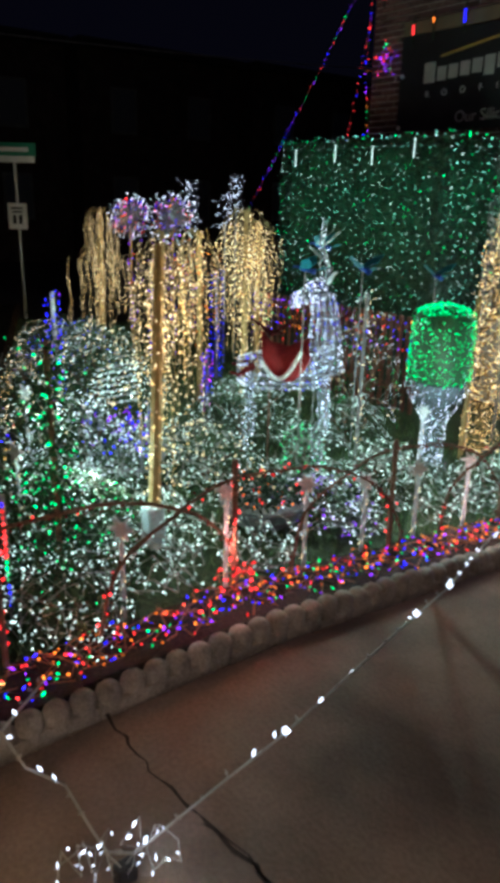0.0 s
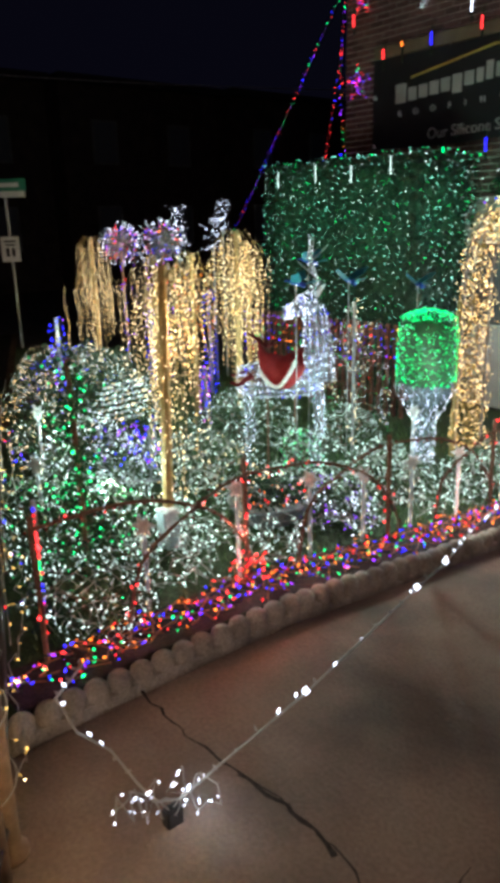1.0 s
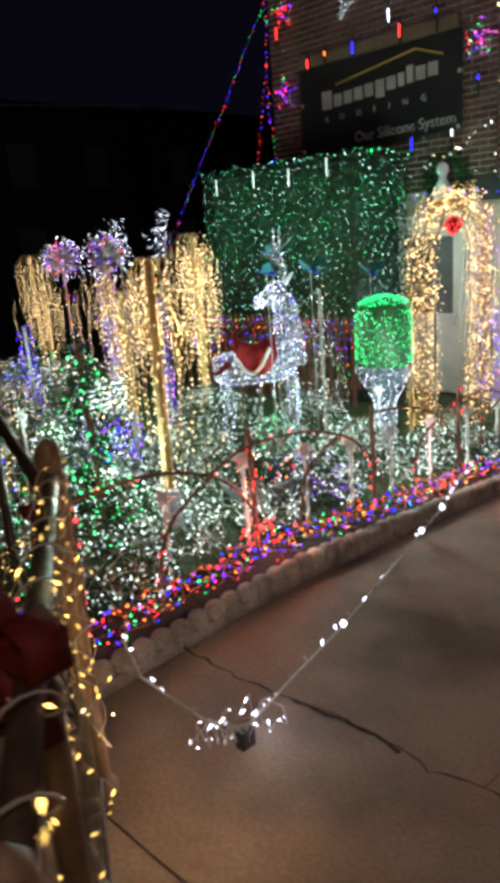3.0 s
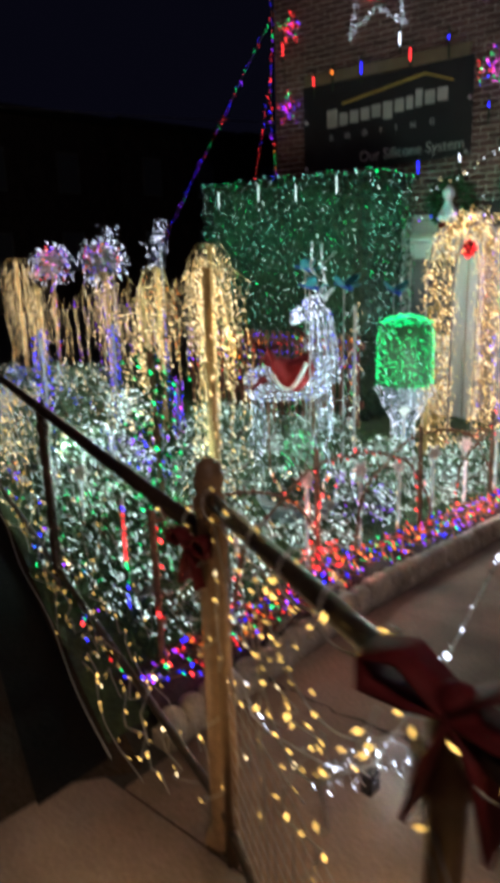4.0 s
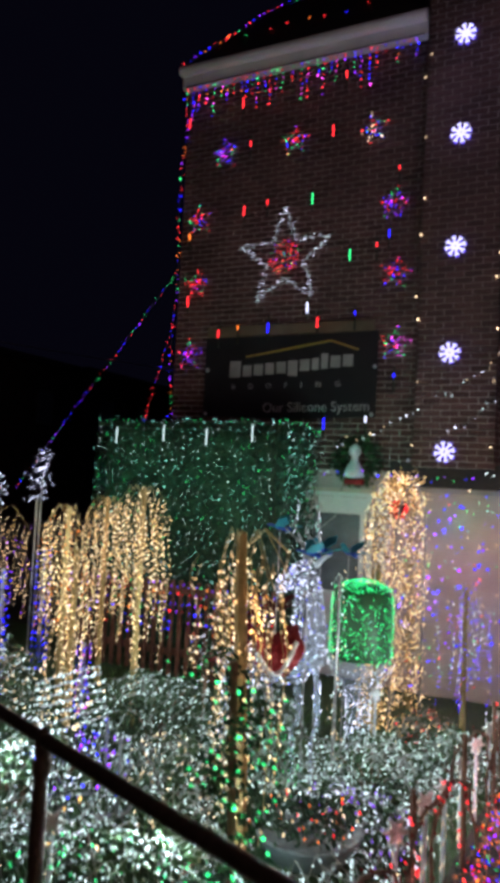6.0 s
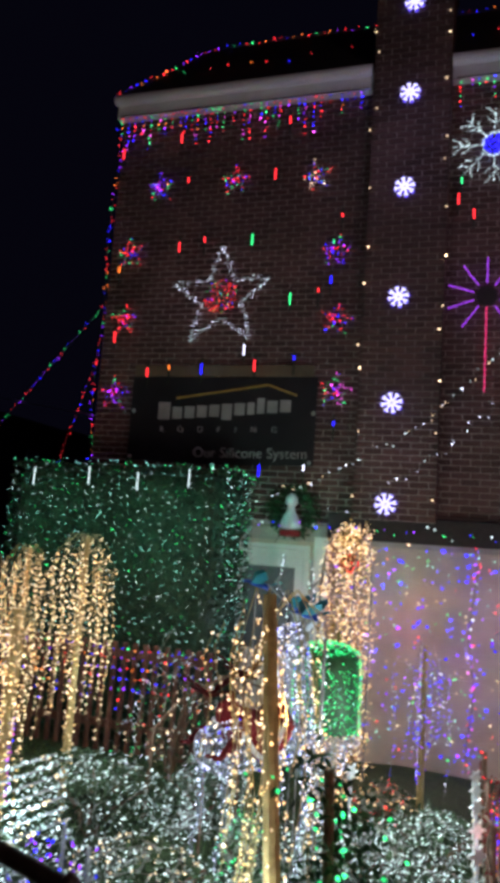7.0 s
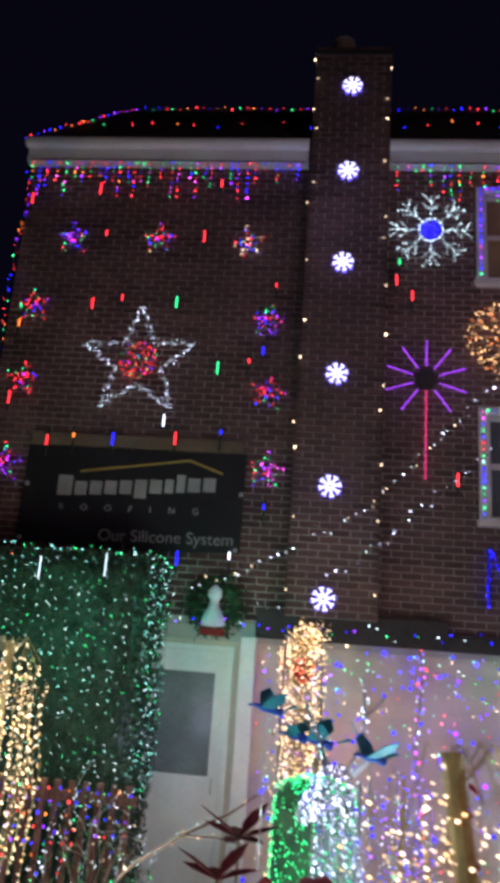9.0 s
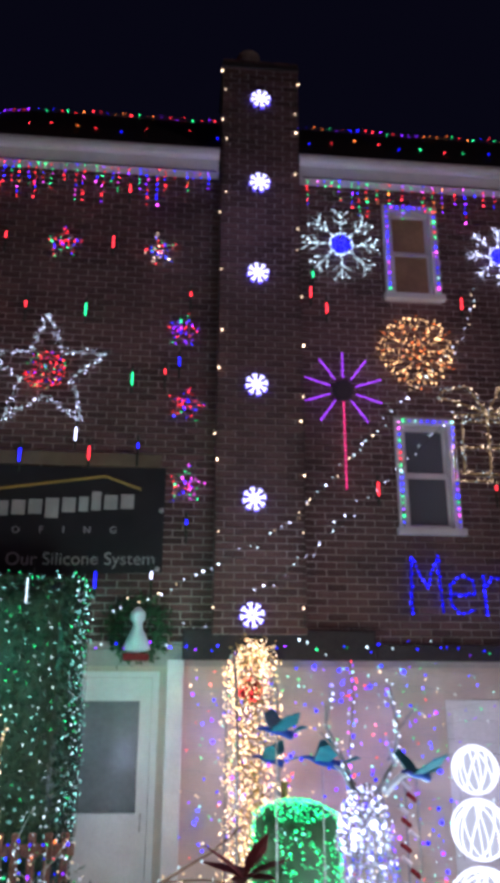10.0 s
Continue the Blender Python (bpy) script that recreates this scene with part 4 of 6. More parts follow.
for p in along(ap, 0.002):
    a = rnd.uniform(0, 6.28)
    q = 0.13 + rnd.gauss(0, 0.03)
    sp.append((p + Vector((q * math.cos(a) * 1.1, q * math.sin(a) * 0.75, q * math.sin(a * 1.7) * 0.75)), rnd.choice(["warm", "amber"]), (rnd.uniform(-1, 1), rnd.uniform(-1, 1), rnd.uniform(-1, 1))))
lights(arch, sp, 0.009, 1.4)
bl_ = thing("red_ball_light", "red lit ball hanging under the arch top", "ornament", (-0.2, -1.6, 1.63))
put("ball", Geo().ball((-0.2, -1.6, 1.62), 0.085, 2), FELT, bl_, smooth=True)
lights(bl_, [(Vector((-0.2, -1.6, 1.62)) + Vector((rnd.gauss(0, 1), rnd.gauss(0, 1), rnd.gauss(0, 1))).normalized() * 0.09, "red", None) for k in range(70)], 0.014, 1.0)
put("hook", Geo().tube([(-0.2, -1.6, 1.7), (-0.2, -1.6, 1.86)], 0.003, 4), STEEL, bl_)

# topiary: green light box on a flared white stand
def topiary(x, y):
    gz = G(y)
    s = thing("topiary_light", "green light box on a flared white-lit urn", "light topiary", (x, y, gz))
    put("stand", Geo().lathe((x, y, gz), ((0.17, 0.0), (0.16, 0.05), (0.09, 0.1), (0.065, 0.25), (0.075, 0.42), (0.13, 0.55), (0.22, 0.68), (0.25, 0.74), (0.2, 0.76)), 20), VEIL, s, "frosted white urn stand", smooth=True)
    put("drum", Geo().lathe((x, y, gz), ((0.05, 0.765), (0.225, 0.77), (0.238, 0.8), (0.238, 1.15), (0.225, 1.28), (0.17, 1.34), (0.03, 1.36)), 24), NEEDLE, s, "green bristle drum with a rounded top", smooth=True)
    sp = []
    for k in range(1150):
        a, v = rnd.uniform(0, 6.28), rnd.uniform(0.76, 1.52)
        q = 0.25 - 0.014 * max(0.0, (v - 1.15) / 0.13) if v < 1.28 else 0.235 * rnd.random() ** 0.5
        h = v if v < 1.28 else 1.385 - 0.075 * (q / 0.235) ** 2
        sp.append(((x + q * math.cos(a), y + q * math.sin(a), gz + h), "green" if rnd.random() < 0.92 else "teal", (rnd.uniform(-1, 1), rnd.uniform(-1, 1), rnd.uniform(-1, 1))))
    for k in range(340):
        t = rnd.random()
        a = rnd.uniform(0, 6.28)
        r = 0.08 + 0.17 * max(0, (t - 0.55) / 0.45) + 0.02
        sp.append(((x + r * math.cos(a), y + r * math.sin(a), gz + 0.05 + 0.68 * t), rnd.choice(["white", "white", "cool_white"]), None))
    lights(s, sp, 0.0068, 1.7)


topiary(-0.08, -3.05)

# wire deer with a red saddle cloth
def deer(x, y, ang, h):
    """A standing deer with its neck up and head turned back; ang: the way its body points."""
    z0 = G(y)
    s = thing("wire_deer", "white-lit wire deer wearing a red saddle cloth", "light figure", (x, y, z0))
    f = Vector((math.cos(ang), math.sin(ang), 0))
    u = Vector((-f.y, f.x, 0))
    O = Vector((x, y, z0))

    def P(a, b, c):
        return O + f * a * h + u * b * h + Vector((0, 0, c * h))

    g, spots = Geo(), []

    def ring(c, ra, rb, ax1, ax2, n=12):
        return [c + ax1 * ra * h * math.cos(2 * math.pi * k / n) + ax2 * rb * h * math.sin(2 * math.pi * k / n) for k in range(n)]

    up = Vector((0, 0, 1))
    body = [(-0.27, 0.045, 0.05, 0.57), (-0.21, 0.072, 0.08, 0.56), (-0.06, 0.075, 0.082, 0.56), (0.06, 0.076, 0.09, 0.57), (0.13, 0.055, 0.075, 0.6)]
    rings = [ring(P(a, 0, c), rb, ra, u, up) for a, rb, ra, c in body]
    neck = [(0.1, 0.07, 0.085, 0.56), (0.105, 0.065, 0.075, 0.68), (0.1, 0.05, 0.06, 0.8), (0.085, 0.045, 0.05, 0.9)]
    nr = [ring(P(a, 0, c), rb, ra, u, f) for a, rb, ra, c in neck]
    head = [(0.1, 0.042, 0.048, 0.92), (0.04, 0.042, 0.046, 0.91), (-0.01, 0.028, 0.032, 0.88), (-0.05, 0.017, 0.02, 0.86)]
    hr = [ring(P(a, 0, c), rb, ra, u, up) for a, rb, ra, c in head]
    for rr in (rings, nr, hr):
        for r_ in rr:
            g.tube(r_, 0.004, 4, closed=True)
        for k in range(0, 12, 1):
            g.tube([r_[k] for r_ in rr], 0.003, 3)
        for r_, q_ in zip(rr, rr[1:]):
            for k in range(12):
                for m_ in range(7):
                    spots.append((jit(r_[k].lerp(q_[k], rnd.random()), 0.008), rnd.choice(["white", "cool_white", "white", "blue"] if rnd.random() < 0.5 else ["white", "white", "cool_white"]), None))
    skin = Geo()
    for rr in (rings, nr, hr):
        base = len(skin.v)
        for r_ in rr:
            c = sum(r_, Vector()) / 12
            skin.v += [tuple(c + (p - c) * 0.93) for p in r_]
        for i in range(len(rr) - 1):
            for k in range(12):
                a, b = base + i * 12 + k, base + i * 12 + (k + 1) % 12
                skin.f.append((a, b, b + 12, a + 12))
        skin.f.append(tuple(base + k for k in range(12)))
        skin.f.append(tuple(base + (len(rr) - 1) * 12 + k for k in range(12)))
    put("skin", skin, VEIL, s, "frosted translucent body", smooth=True)
    put("wire_cage", g, STEEL, s, kind="stuff")
    for a, b in ((-0.235, 0.06), (-0.215, -0.06), (0.09, 0.06), (0.11, -0.06)):
        leg = [P(a, b, 0.55), P(a + 0.02, b, 0.32), P(a - 0.01, b, 0.27), P(a, b, 0.0)]
        put("leg", Geo().tube(leg, 0.022, 8, 0.009), VEIL, s, smooth=True)
        for p in along(leg, 0.022):
            spots.append((p + Vector((rnd.gauss(0, 1), rnd.gauss(0, 1), 0)).normalized() * 0.024, rnd.choice(["white", "cool_white"]), None))
    for sgn in (-1, 1):
        an = [P(0.08, 0.03 * sgn, 0.95), P(0.1, 0.07 * sgn, 1.02), P(0.07, 0.1 * sgn, 1.1), P(0.08, 0.08 * sgn, 1.2)]
        put("antler", Geo().tube(an, 0.009, 6, 0.005).tube([an[1], P(0.02, 0.09 * sgn, 1.09)], 0.007, 5, 0.004).tube([an[2], P(0.13, 0.13 * sgn, 1.16)], 0.006, 5, 0.004), STEEL, s)
        put("ear", Geo().tube([P(0.1, 0.04 * sgn, 0.95), P(0.12, 0.08 * sgn, 0.99), P(0.13, 0.11 * sgn, 1.0)], 0.02, 6, 0.004), FROST, s)
        for p in along(an, 0.02):
            spots.append((jit(p, 0.014), rnd.choice(["white", "cool_white", "teal"]), None))
    lights(s, spots, 0.0062, 1.5)
    # saddle cloth, a draped half-sleeve over the back, and its trailing ribbon
    c = Geo()
    m_, nj = 16, 10
    for j in range(nj + 1):
        q = j / nj
        end = abs(2 * q - 1) ** 2.2
        lo = -26 + 50 * end
        flare = 1 + 0.36 * end + (0.2 * end if q < 0.5 else 0.0)
        for k in range(m_ + 1):
            t = math.radians(lo + (180 - 2 * lo) * k / m_)
            wv = 0.006 * math.sin(j * 1.7 + k)
            c.v.append(tuple(P(-0.165 + 0.2 * q, (0.09 + wv) * math.cos(t) * (1 + 0.12 * end), 0.575 + (0.1 + wv) * flare * math.sin(t))))
    for j in range(nj):
        for k in range(m_):
            a = j * (m_ + 1) + k
            c.f.append((a, a + 1, a + m_ + 2, a + m_ + 1))
    cl = put("saddle_cloth", c, FELT, s, "red felt saddle with upturned ends", smooth=True)
    cl.modifiers.new("thick", "SOLIDIFY").thickness = 0.01
    for sgn in (-1, 1):
        put("cloth_trim", Geo().tube([P(-0.17 + 0.17 * q, sgn * (0.097 + 0.012 * math.sin(q * 3.14)), 0.63 - 0.09 * math.sin(q * 3.3) + 0.02 * q) for q in np.linspace(0, 1, 14)], 0.014, 7), FUR, s, "white plush trim")
        put("ribbon", Geo().tube([P(-0.2, 0.085 * sgn, 0.6), P(-0.23, 0.1 * sgn, 0.585), P(-0.26, 0.1 * sgn, 0.56), P(-0.3, 0.08 * sgn, 0.57)], 0.03, 8, 0.008), BOW, s, "dark red ribbon")
    return s


deer(-0.1, -4.55, math.atan2(0.775, 0.634), 1.55)


# weeping light trees
def weeper(x, y, top, spread, n, drop, pole=WOOD, pr=0.03, base=True, cols=("warm", "warm", "amber"), step=0.06, lean=0.0, size=0.0088, label="weeping tree of warm white light strands"):
    gz = G(y)
    s = thing("weeping_light_tree", label, "light tree", (x, y, gz), "weeping light trees")
    rg = random.Random(int((x * 13 + y * 7) * 100))
    put("trunk", Geo().tube([(x + lean, y - lean, gz), (x + lean * 0.5, y - lean * 0.5, gz + 0.5 * (top - gz)), (x, y, top)], pr, 8, pr * 0.7), pole, s)
    if base:
        put("base_sleeve", Geo().box((x + lean - 0.05, y - lean - 0.05, gz), (x + lean + 0.05, y - lean + 0.05, gz + 0.28), 0.012), FROST, s, "white base sleeve")
    g, br, sp = Geo(), Geo(), []
    for k in range(n):
        a = rg.uniform(0, 6.28)
        r = spread * rg.random() ** 0.7
        tx, ty = x + r * math.cos(a), y + r * math.sin(a)
        zt = top - 0.02 - 0.5 * (r / spread) ** 2 * spread + rg.uniform(-0.16, 0.05)
        if k % 4 == 0:
            br.tube([(x, y, top - 0.1), ((x + tx) / 2, (y + ty) / 2, top + 0.02), (tx, ty, zt)], 0.003, 3)
        ln = min(rg.uniform(0.35, 1.0) * drop, zt - gz - 0.1)
        pts = [(tx + 0.02 * math.sin(q * 5), ty + 0.02 * math.cos(q * 4), zt - ln * q / 6) for q in range(7)]
        g.tube(pts, 0.0019, 3)
        for p in along(pts, step * 0.9, rg.uniform(0, step)):
            sp.append((jit(p, 0.012, rg), rg.choice(cols), (rg.uniform(-1, 1), rg.uniform(-1, 1), rg.uniform(-1, 1))))
    for p in along([(x + lean, y - lean, gz + 0.3), (x, y, top)], 0.016):
        a = rg.uniform(0, 6.28)
        sp.append((p + Vector((math.cos(a), math.sin(a), 0)) * (pr + 0.008), rg.choice(cols), None))
    # warm trees get the cord with the glow in its colour
    cord = BLOOMCORD if "warm" in cols else PALECORD
    put("branch_spray", br, cord, s, kind="stuff")
    put("strand_curtain", g, cord, s, kind="stuff")
    lights(s, sp, size * 0.98, 1.4, rg=rg)


weeper(0.2, -5.82, 1.6, 0.24, 30, 1.15, lean=0.17, pr=0.036, size=0.0072)
weeper(0.55, -2.0, 1.0, 0.28, 20, 1.1, base=False, cols=("white", "blue", "blue", "cool_white", "purple", "purple"), label="weeping tree of white and blue light strands")
weeper(-3.0, -2.6, 1.58, 0.26, 34, 1.1, base=False)
weeper(-1.76, -3.75, 1.73, 0.27, 40, 1.25, base=False)
weeper(-2.6, -3.67, 1.52, 0.25, 30, 1.1, base=False, cols=("warm", "amber", "warm", "warm", "orange"))
weeper(-7.57, -2.2, 1.62, 0.3, 34, 1.6, base=False)
weeper(-1.6, -4.75, 1.3, 0.3, 24, 1.1, base=False)
weeper(-3.9, -3.3, 1.45, 0.4, 44, 1.2, base=False, cols=("warm", "warm", "warm", "amber", "purple"))
weeper(-4.9, -3.6, 1.3, 0.4, 34, 1.1, base=False)


# flower-ball lights on stems
def allium(x, y, z, r):
    s = thing("ball_flower_light", "ball-shaped flower light of pink, blue and white bulbs", "light flower", (x, y, G(y)), "ball flower lights")
    put("stem", Geo().tube([(x, y, G(y)), (x, y, z)], 0.018, 7), WOOD, s)
    put("hub", Geo().ball((x, y, z), 0.05, 1), FROST, s)
    g, sp = Geo(), []
    for k in range(240):
        d = Vector((rnd.gauss(0, 1), rnd.gauss(0, 1), rnd.gauss(0, 1) + 0.2)).normalized()
        q = r * rnd.uniform(0.6, 1.0)
        g.tube([Vector((x, y, z)) + d * 0.04, Vector((x, y, z)) + d * q], 0.0025, 3)
        sp.append((Vector((x, y, z)) + d * q, rnd.choice(["white", "pink", "blue", "blue", "purple", "orange", "red"]) if q < r * 0.8 else rnd.choice(["white", "white", "cool_white"]), d))
    put("spoke_ball", g, PALECORD, s, kind="stuff")
    for k in range(36):
        t = k / 36
        sp.append(((x + 0.03 * math.cos(k), y + 0.03 * math.sin(k), G(y) + t * (z - G(y))), rnd.choice(["blue", "red", "blue", "purple"]), None))
    lights(s, sp, 0.013, 1.3)


allium(-6.6, -2.2, 1.5, 0.37)
allium(-5.1, -2.4, 1.55, 0.37)
for x, y, z in ((-5.9, -1.6, 1.95), (-4.9, -1.5, 2.0), (-4.6, -1.9, 1.75)):
    s = thing("fibre_spray_light", "thin spray of small white bulbs on a wire", "light flower", (x, y, G(y)))
    put("stem", Geo().tube([(x, y, G(y)), (x, y, z - 0.25)], 0.012, 6), STEEL, s)
    sp = []
    for k in range(60):
        sp.append((Vector((x, y, z - 0.3)) + Vector((rnd.gauss(0, 0.06), rnd.gauss(0, 0.06), rnd.uniform(0, 0.42))), "white", None))
    lights(s, sp, 0.009)


# shrubs under white nets
def shrub(x, y, rx, ry, h, leaves, bulbs, cols, label, r=0.009, name="shrub", mt=SHRUBLEAF):
    gz = G(y)
    s = thing(name, label, "shrub", (x, y, gz))
    rg = random.Random(int((x * 31 + y * 17) * 100) + 5)
    for k in range(6):
        a = rg.uniform(0, 6.28)
        st = Geo().tube([(x, y, gz - 0.02), (x + 0.3 * rx * math.cos(a), y + 0.3 * ry * math.sin(a), gz + 0.45 * h), (x + 0.7 * rx * math.cos(a), y + 0.7 * ry * math.sin(a), gz + 0.75 * h)], 0.015, 5, 0.005)
        put("stem", st, TWIG, s)
    g, sp = Geo(), []

    def spot(deep):
        d = Vector((rg.gauss(0, 1), rg.gauss(0, 1), abs(rg.gauss(0, 1)))).normalized()
        lump = 1 + 0.22 * noise.noise((d.x * 2.5 + x, d.y * 2.5 + y, d.z * 2.5))
        q = lump * (1 - deep * rg.random() ** 2)
        return Vector((x + d.x * rx * q, y + d.y * ry * q, gz + 0.03 + d.z * h * q))

    for k in range(leaves):
        g.leaf(spot(0.6), rg.uniform(0.018, 0.034), rg)
    put("leaves", g, mt, s, kind="stuff")
    cord = Geo()
    last = None
    for k in range(int(bulbs * 1.85)):
        p = spot(0.25)
        sp.append((p, rg.choice(cols), (rg.uniform(-1, 1), rg.uniform(-1, 1), rg.uniform(-1, 1))))
        if last is not None and (p - last).length < 0.3:
            m_ = (p + last) / 2 + Vector((0, 0, 0.02))
            cord.tube([last, m_, p], 0.0022, 3, caps=False)
        last = p
    if cord.v:
        put("cord", cord, PALECORD, s, kind="stuff")
    lights(s, sp, r * 0.7, 2.0, rg=rg)


W = ["cool_white"]
shrub(-2.5, -4.85, 0.7, 0.65, 0.78, 2600, 680, W + ["cool_white", "warm"], "rounded shrub under a net of white lights")
shrub(-1.0, -5.75, 0.42, 0.4, 0.5, 1500, 420, W + ["cool_white", "white"], "low shrub wound with white string lights")
shrub(0.05, -6.4, 0.55, 0.42, 0.42, 1800, 340, W + ["cool_white", "cool_white", "green"], "low shrub wound with white string lights")
shrub(0.75, -6.68, 0.4, 0.3, 0.32, 1100, 210, W, "low shrub wound with white string lights")
shrub(-0.6, -5.0, 0.5, 0.4, 0.36, 1500, 360, W + ["cool_white", "warm"], "low shrub wound with white string lights")
shrub(0.35, -4.1, 0.34, 0.3, 0.42, 1100, 330, W, "small round shrub under white lights")
shrub(0.75, -3.3, 0.4, 0.35, 0.36, 1100, 300, W, "small round shrub under white lights")
shrub(0.45, -4.85, 0.4, 0.34, 0.28, 1000, 280, W + ["white", "purple"], "low shrub wound with white and violet bulbs")
shrub(-1.4, -4.0, 0.55, 0.5, 0.5, 1500, 320, W, "shrub wound with white string lights")
shrub(-0.9, -3.2, 0.4, 0.4, 0.4, 900, 200, W, "shrub wound with white string lights")
shrub(-0.25, -4.35, 0.2, 0.2, 0.42, 500, 130, ["green", "teal"], "small green-lit shrub under the deer")
shrub(-3.6, -4.6, 0.6, 0.6, 0.7, 1500, 340, W + ["blue"], "shrub wound with white and blue bulbs")
shrub(-1.6, -5.75, 0.5, 0.35, 0.5, 1300, 200, W + ["warm"], "shrub wound with white string lights")
shrub(-3.1, -5.2, 0.5, 0.4, 0.5, 900, 200, ["warm", "amber", "cool_white"], "shrub wound with warm string lights")
shrub(-4.6, -4.4, 0.6, 0.5, 0.6, 900, 220, ["cool_white", "warm"], "shrub wound with white string lights")
shrub(-1.55, -2.35, 0.5, 0.3, 1.15, 260, 170, ["warm", "cool_white", "cool_white", "white", "green"], "tall sparse shrub sparkling with white bulbs")
shrub(0.3, -2.4, 0.3, 0.25, 0.3, 500, 90, ["amber", "red", "warm"], "low plants with amber and red bulbs")

# blue and magenta figures among the shrubs
for x, y, z, r, c, nm in ((-2.17, -5.4, 1.08, 0.06, ["blue", "blue", "blue", "purple"], "blue"), (-3.1, -3.9, 0.95, 0.06, ["blue"], "blue"), (-2.2, -3.85, 0.42, 0.05, ["pink", "purple", "blue"], "magenta"), (-3.8, -2.6, 1.0, 0.08, ["blue"], "blue")):
    s = thing("spiral_light_post", "slim post spiralled with %s bulbs" % nm, "light post", (x, y, G(y)))
    put("post", Geo().tube([(x, y, G(y)), (x, y, z)], 0.02, 8), STEEL, s)
    sp, line = [], []
    nn = 200
    for k in range(nn):
        t = k / nn
        line.append(Vector((x + r * math.cos(k * 0.55), y + r * math.sin(k * 0.55), G(y) + t * (z - G(y)))))
    for p in along(line, 0.075 + r * 0.1):
        sp.append((jit(p, 0.01), rnd.choice(c), None))
    put("cord", Geo().tube(line, 0.003, 3), CORD, s)
    lights(s, sp, 0.013, 1.2)

# slatted white-lit sleigh with blue bulbs
sl = thing("sleigh_light", "small slatted sleigh outlined in white and blue bulbs", "light figure", (-0.97, -5.58, G(-5.6)))
g, sp = Geo(), []
O = Vector((-0.86, -5.55, 0.02))
f, u = Vector((0.634, 0.775, 0)), Vector((-0.775, 0.634, 0))
for k in range(7):
    z = 0.42 + 0.035 * k
    a, b = O + f * -0.18 + u * 0.04 * k + Vector((0, 0, z)), O + f * 0.16 + u * 0.04 * k + Vector((0, 0, z + 0.07))
    g.tube([a, b], 0.007, 5)
    for p in along([a, b], 0.02):
        sp.append((jit(p, 0.01), "cool_white" if rnd.random() < 0.8 else "warm", None))
for sgn in (-0.15, 0.15):
    rn = [O + f * -0.3 + u * sgn + Vector((0, 0, 0.1)), O + f * -0.2 + u * sgn + Vector((0, 0, 0.02)), O + f * 0.25 + u * sgn + Vector((0, 0, 0.02)), O + f * 0.36 + u * sgn + Vector((0, 0, 0.15))]
    g.tube(rn, 0.012, 6)
    for q in (-0.15, 0.2):
        g.tube([O + f * q + u * sgn + Vector((0, 0, 0.02)), O + f * q + u * sgn + Vector((0, 0, 0.42))], 0.01, 5)
    for k in range(70):
        sp.append((O + f * rnd.uniform(-0.25, 0.25) + u * sgn + Vector((0, 0, rnd.uniform(0.12, 0.42))), rnd.choice(["blue", "blue", "purple", "cool_white"]), None))
put("frame", g, STEEL, sl)
lights(sl, sp, 0.011)

# green garland post near the fence
gp = thing("green_garland_post", "tall post wound with dark garland and green bulbs", "light post", (0.66, -6.64, 0))
put("post", Geo().tube([(0.66, -6.64, 0), (0.6, -6.62, 1.25)], 0.014, 8), TWIG, gp)
pth = [(0.66 - 0.05 * t + 0.05 * math.cos(t * 22), -6.64 + 0.05 * math.sin(t * 22), 1.25 * t) for t in np.linspace(0, 1, 90)]
garland(gp, pth, 0.09, 900, size=0.018)
lights(gp, [(Vector(p) + Vector((rnd.gauss(0, 0.06), rnd.gauss(0, 0.06), 0)), "green", (rnd.uniform(-1, 1), rnd.uniform(-1, 1), 0.2)) for p in along(pth, 0.012)], 0.008, 1.8)

# interlaced twig hoops with red berries along the bed
for k, cy in enumerate((-6.85, -5.75, -4.65, -3.55, -2.5)):
    s = thing("twig_hoop", "brown twig hoop wound with red berry lights", "garden edging", (1.05, cy, G(cy)), "twig hoops along the bed")
    xx = 1.05 + (0.05 if k % 2 else -0.02)
    pts = []
    for t in np.linspace(0.0, math.pi, 22):
        y = cy - 0.93 * math.cos(t)
        if y < rail_y(1.05) + 0.08:
            continue
        pts.append(Vector((xx + 0.015 * math.sin(t * 9), y, G(y) + 0.05 + 0.62 * math.sin(t) ** 0.8)))
    put("hoop", Geo().tube(pts, 0.009, 6, 0.007), TWIG, s)
    g, sp = Geo(), []
    for p in along(pts, 0.055):
        if noise.noise((p.y * 3.2, k * 3.0, 0)) > (0.0 if k < 2 else 0.25):
            sp.append((jit(p, 0.02), "red", (rnd.uniform(-1, 1), rnd.uniform(-1, 1), rnd.uniform(-1, 1))))
        g.bulb(jit(p, 0.02), 0.008)
    put("berry_string", g, FELT, s, "dull red berries", kind="stuff")
    lights(s, sp, 0.009, 1.4)
    py = cy - 0.2
    s = thing("berry_stake", "dark stake wound with red berry lights", "garden stake", (1.05, py, G(py)), "berry stakes along the bed")
    put("stake", Geo().tube([(1.05, py, G(py)), (1.04, py, G(py) + 0.72)], 0.014, 6), TWIG, s)
    lights(s, [(jit((1.05, py, G(py) + 0.12 + 0.6 * rnd.random()), 0.022), "red", None) for q in range(14 if k == 1 else 7)], 0.012, 1.3)

hub = thing("berry_cluster_light", "dense bunch of red berry lights at the hoop feet", "string lights", (1.08, -5.95, 0.05))
hl = tangle((1.08, -5.97, 0.08), 0.1, 0.16, 18, 0.1, 0.16, random.Random(71))
put("cord", Geo().tube(hl, 0.003, 4), REDCORD, hub)
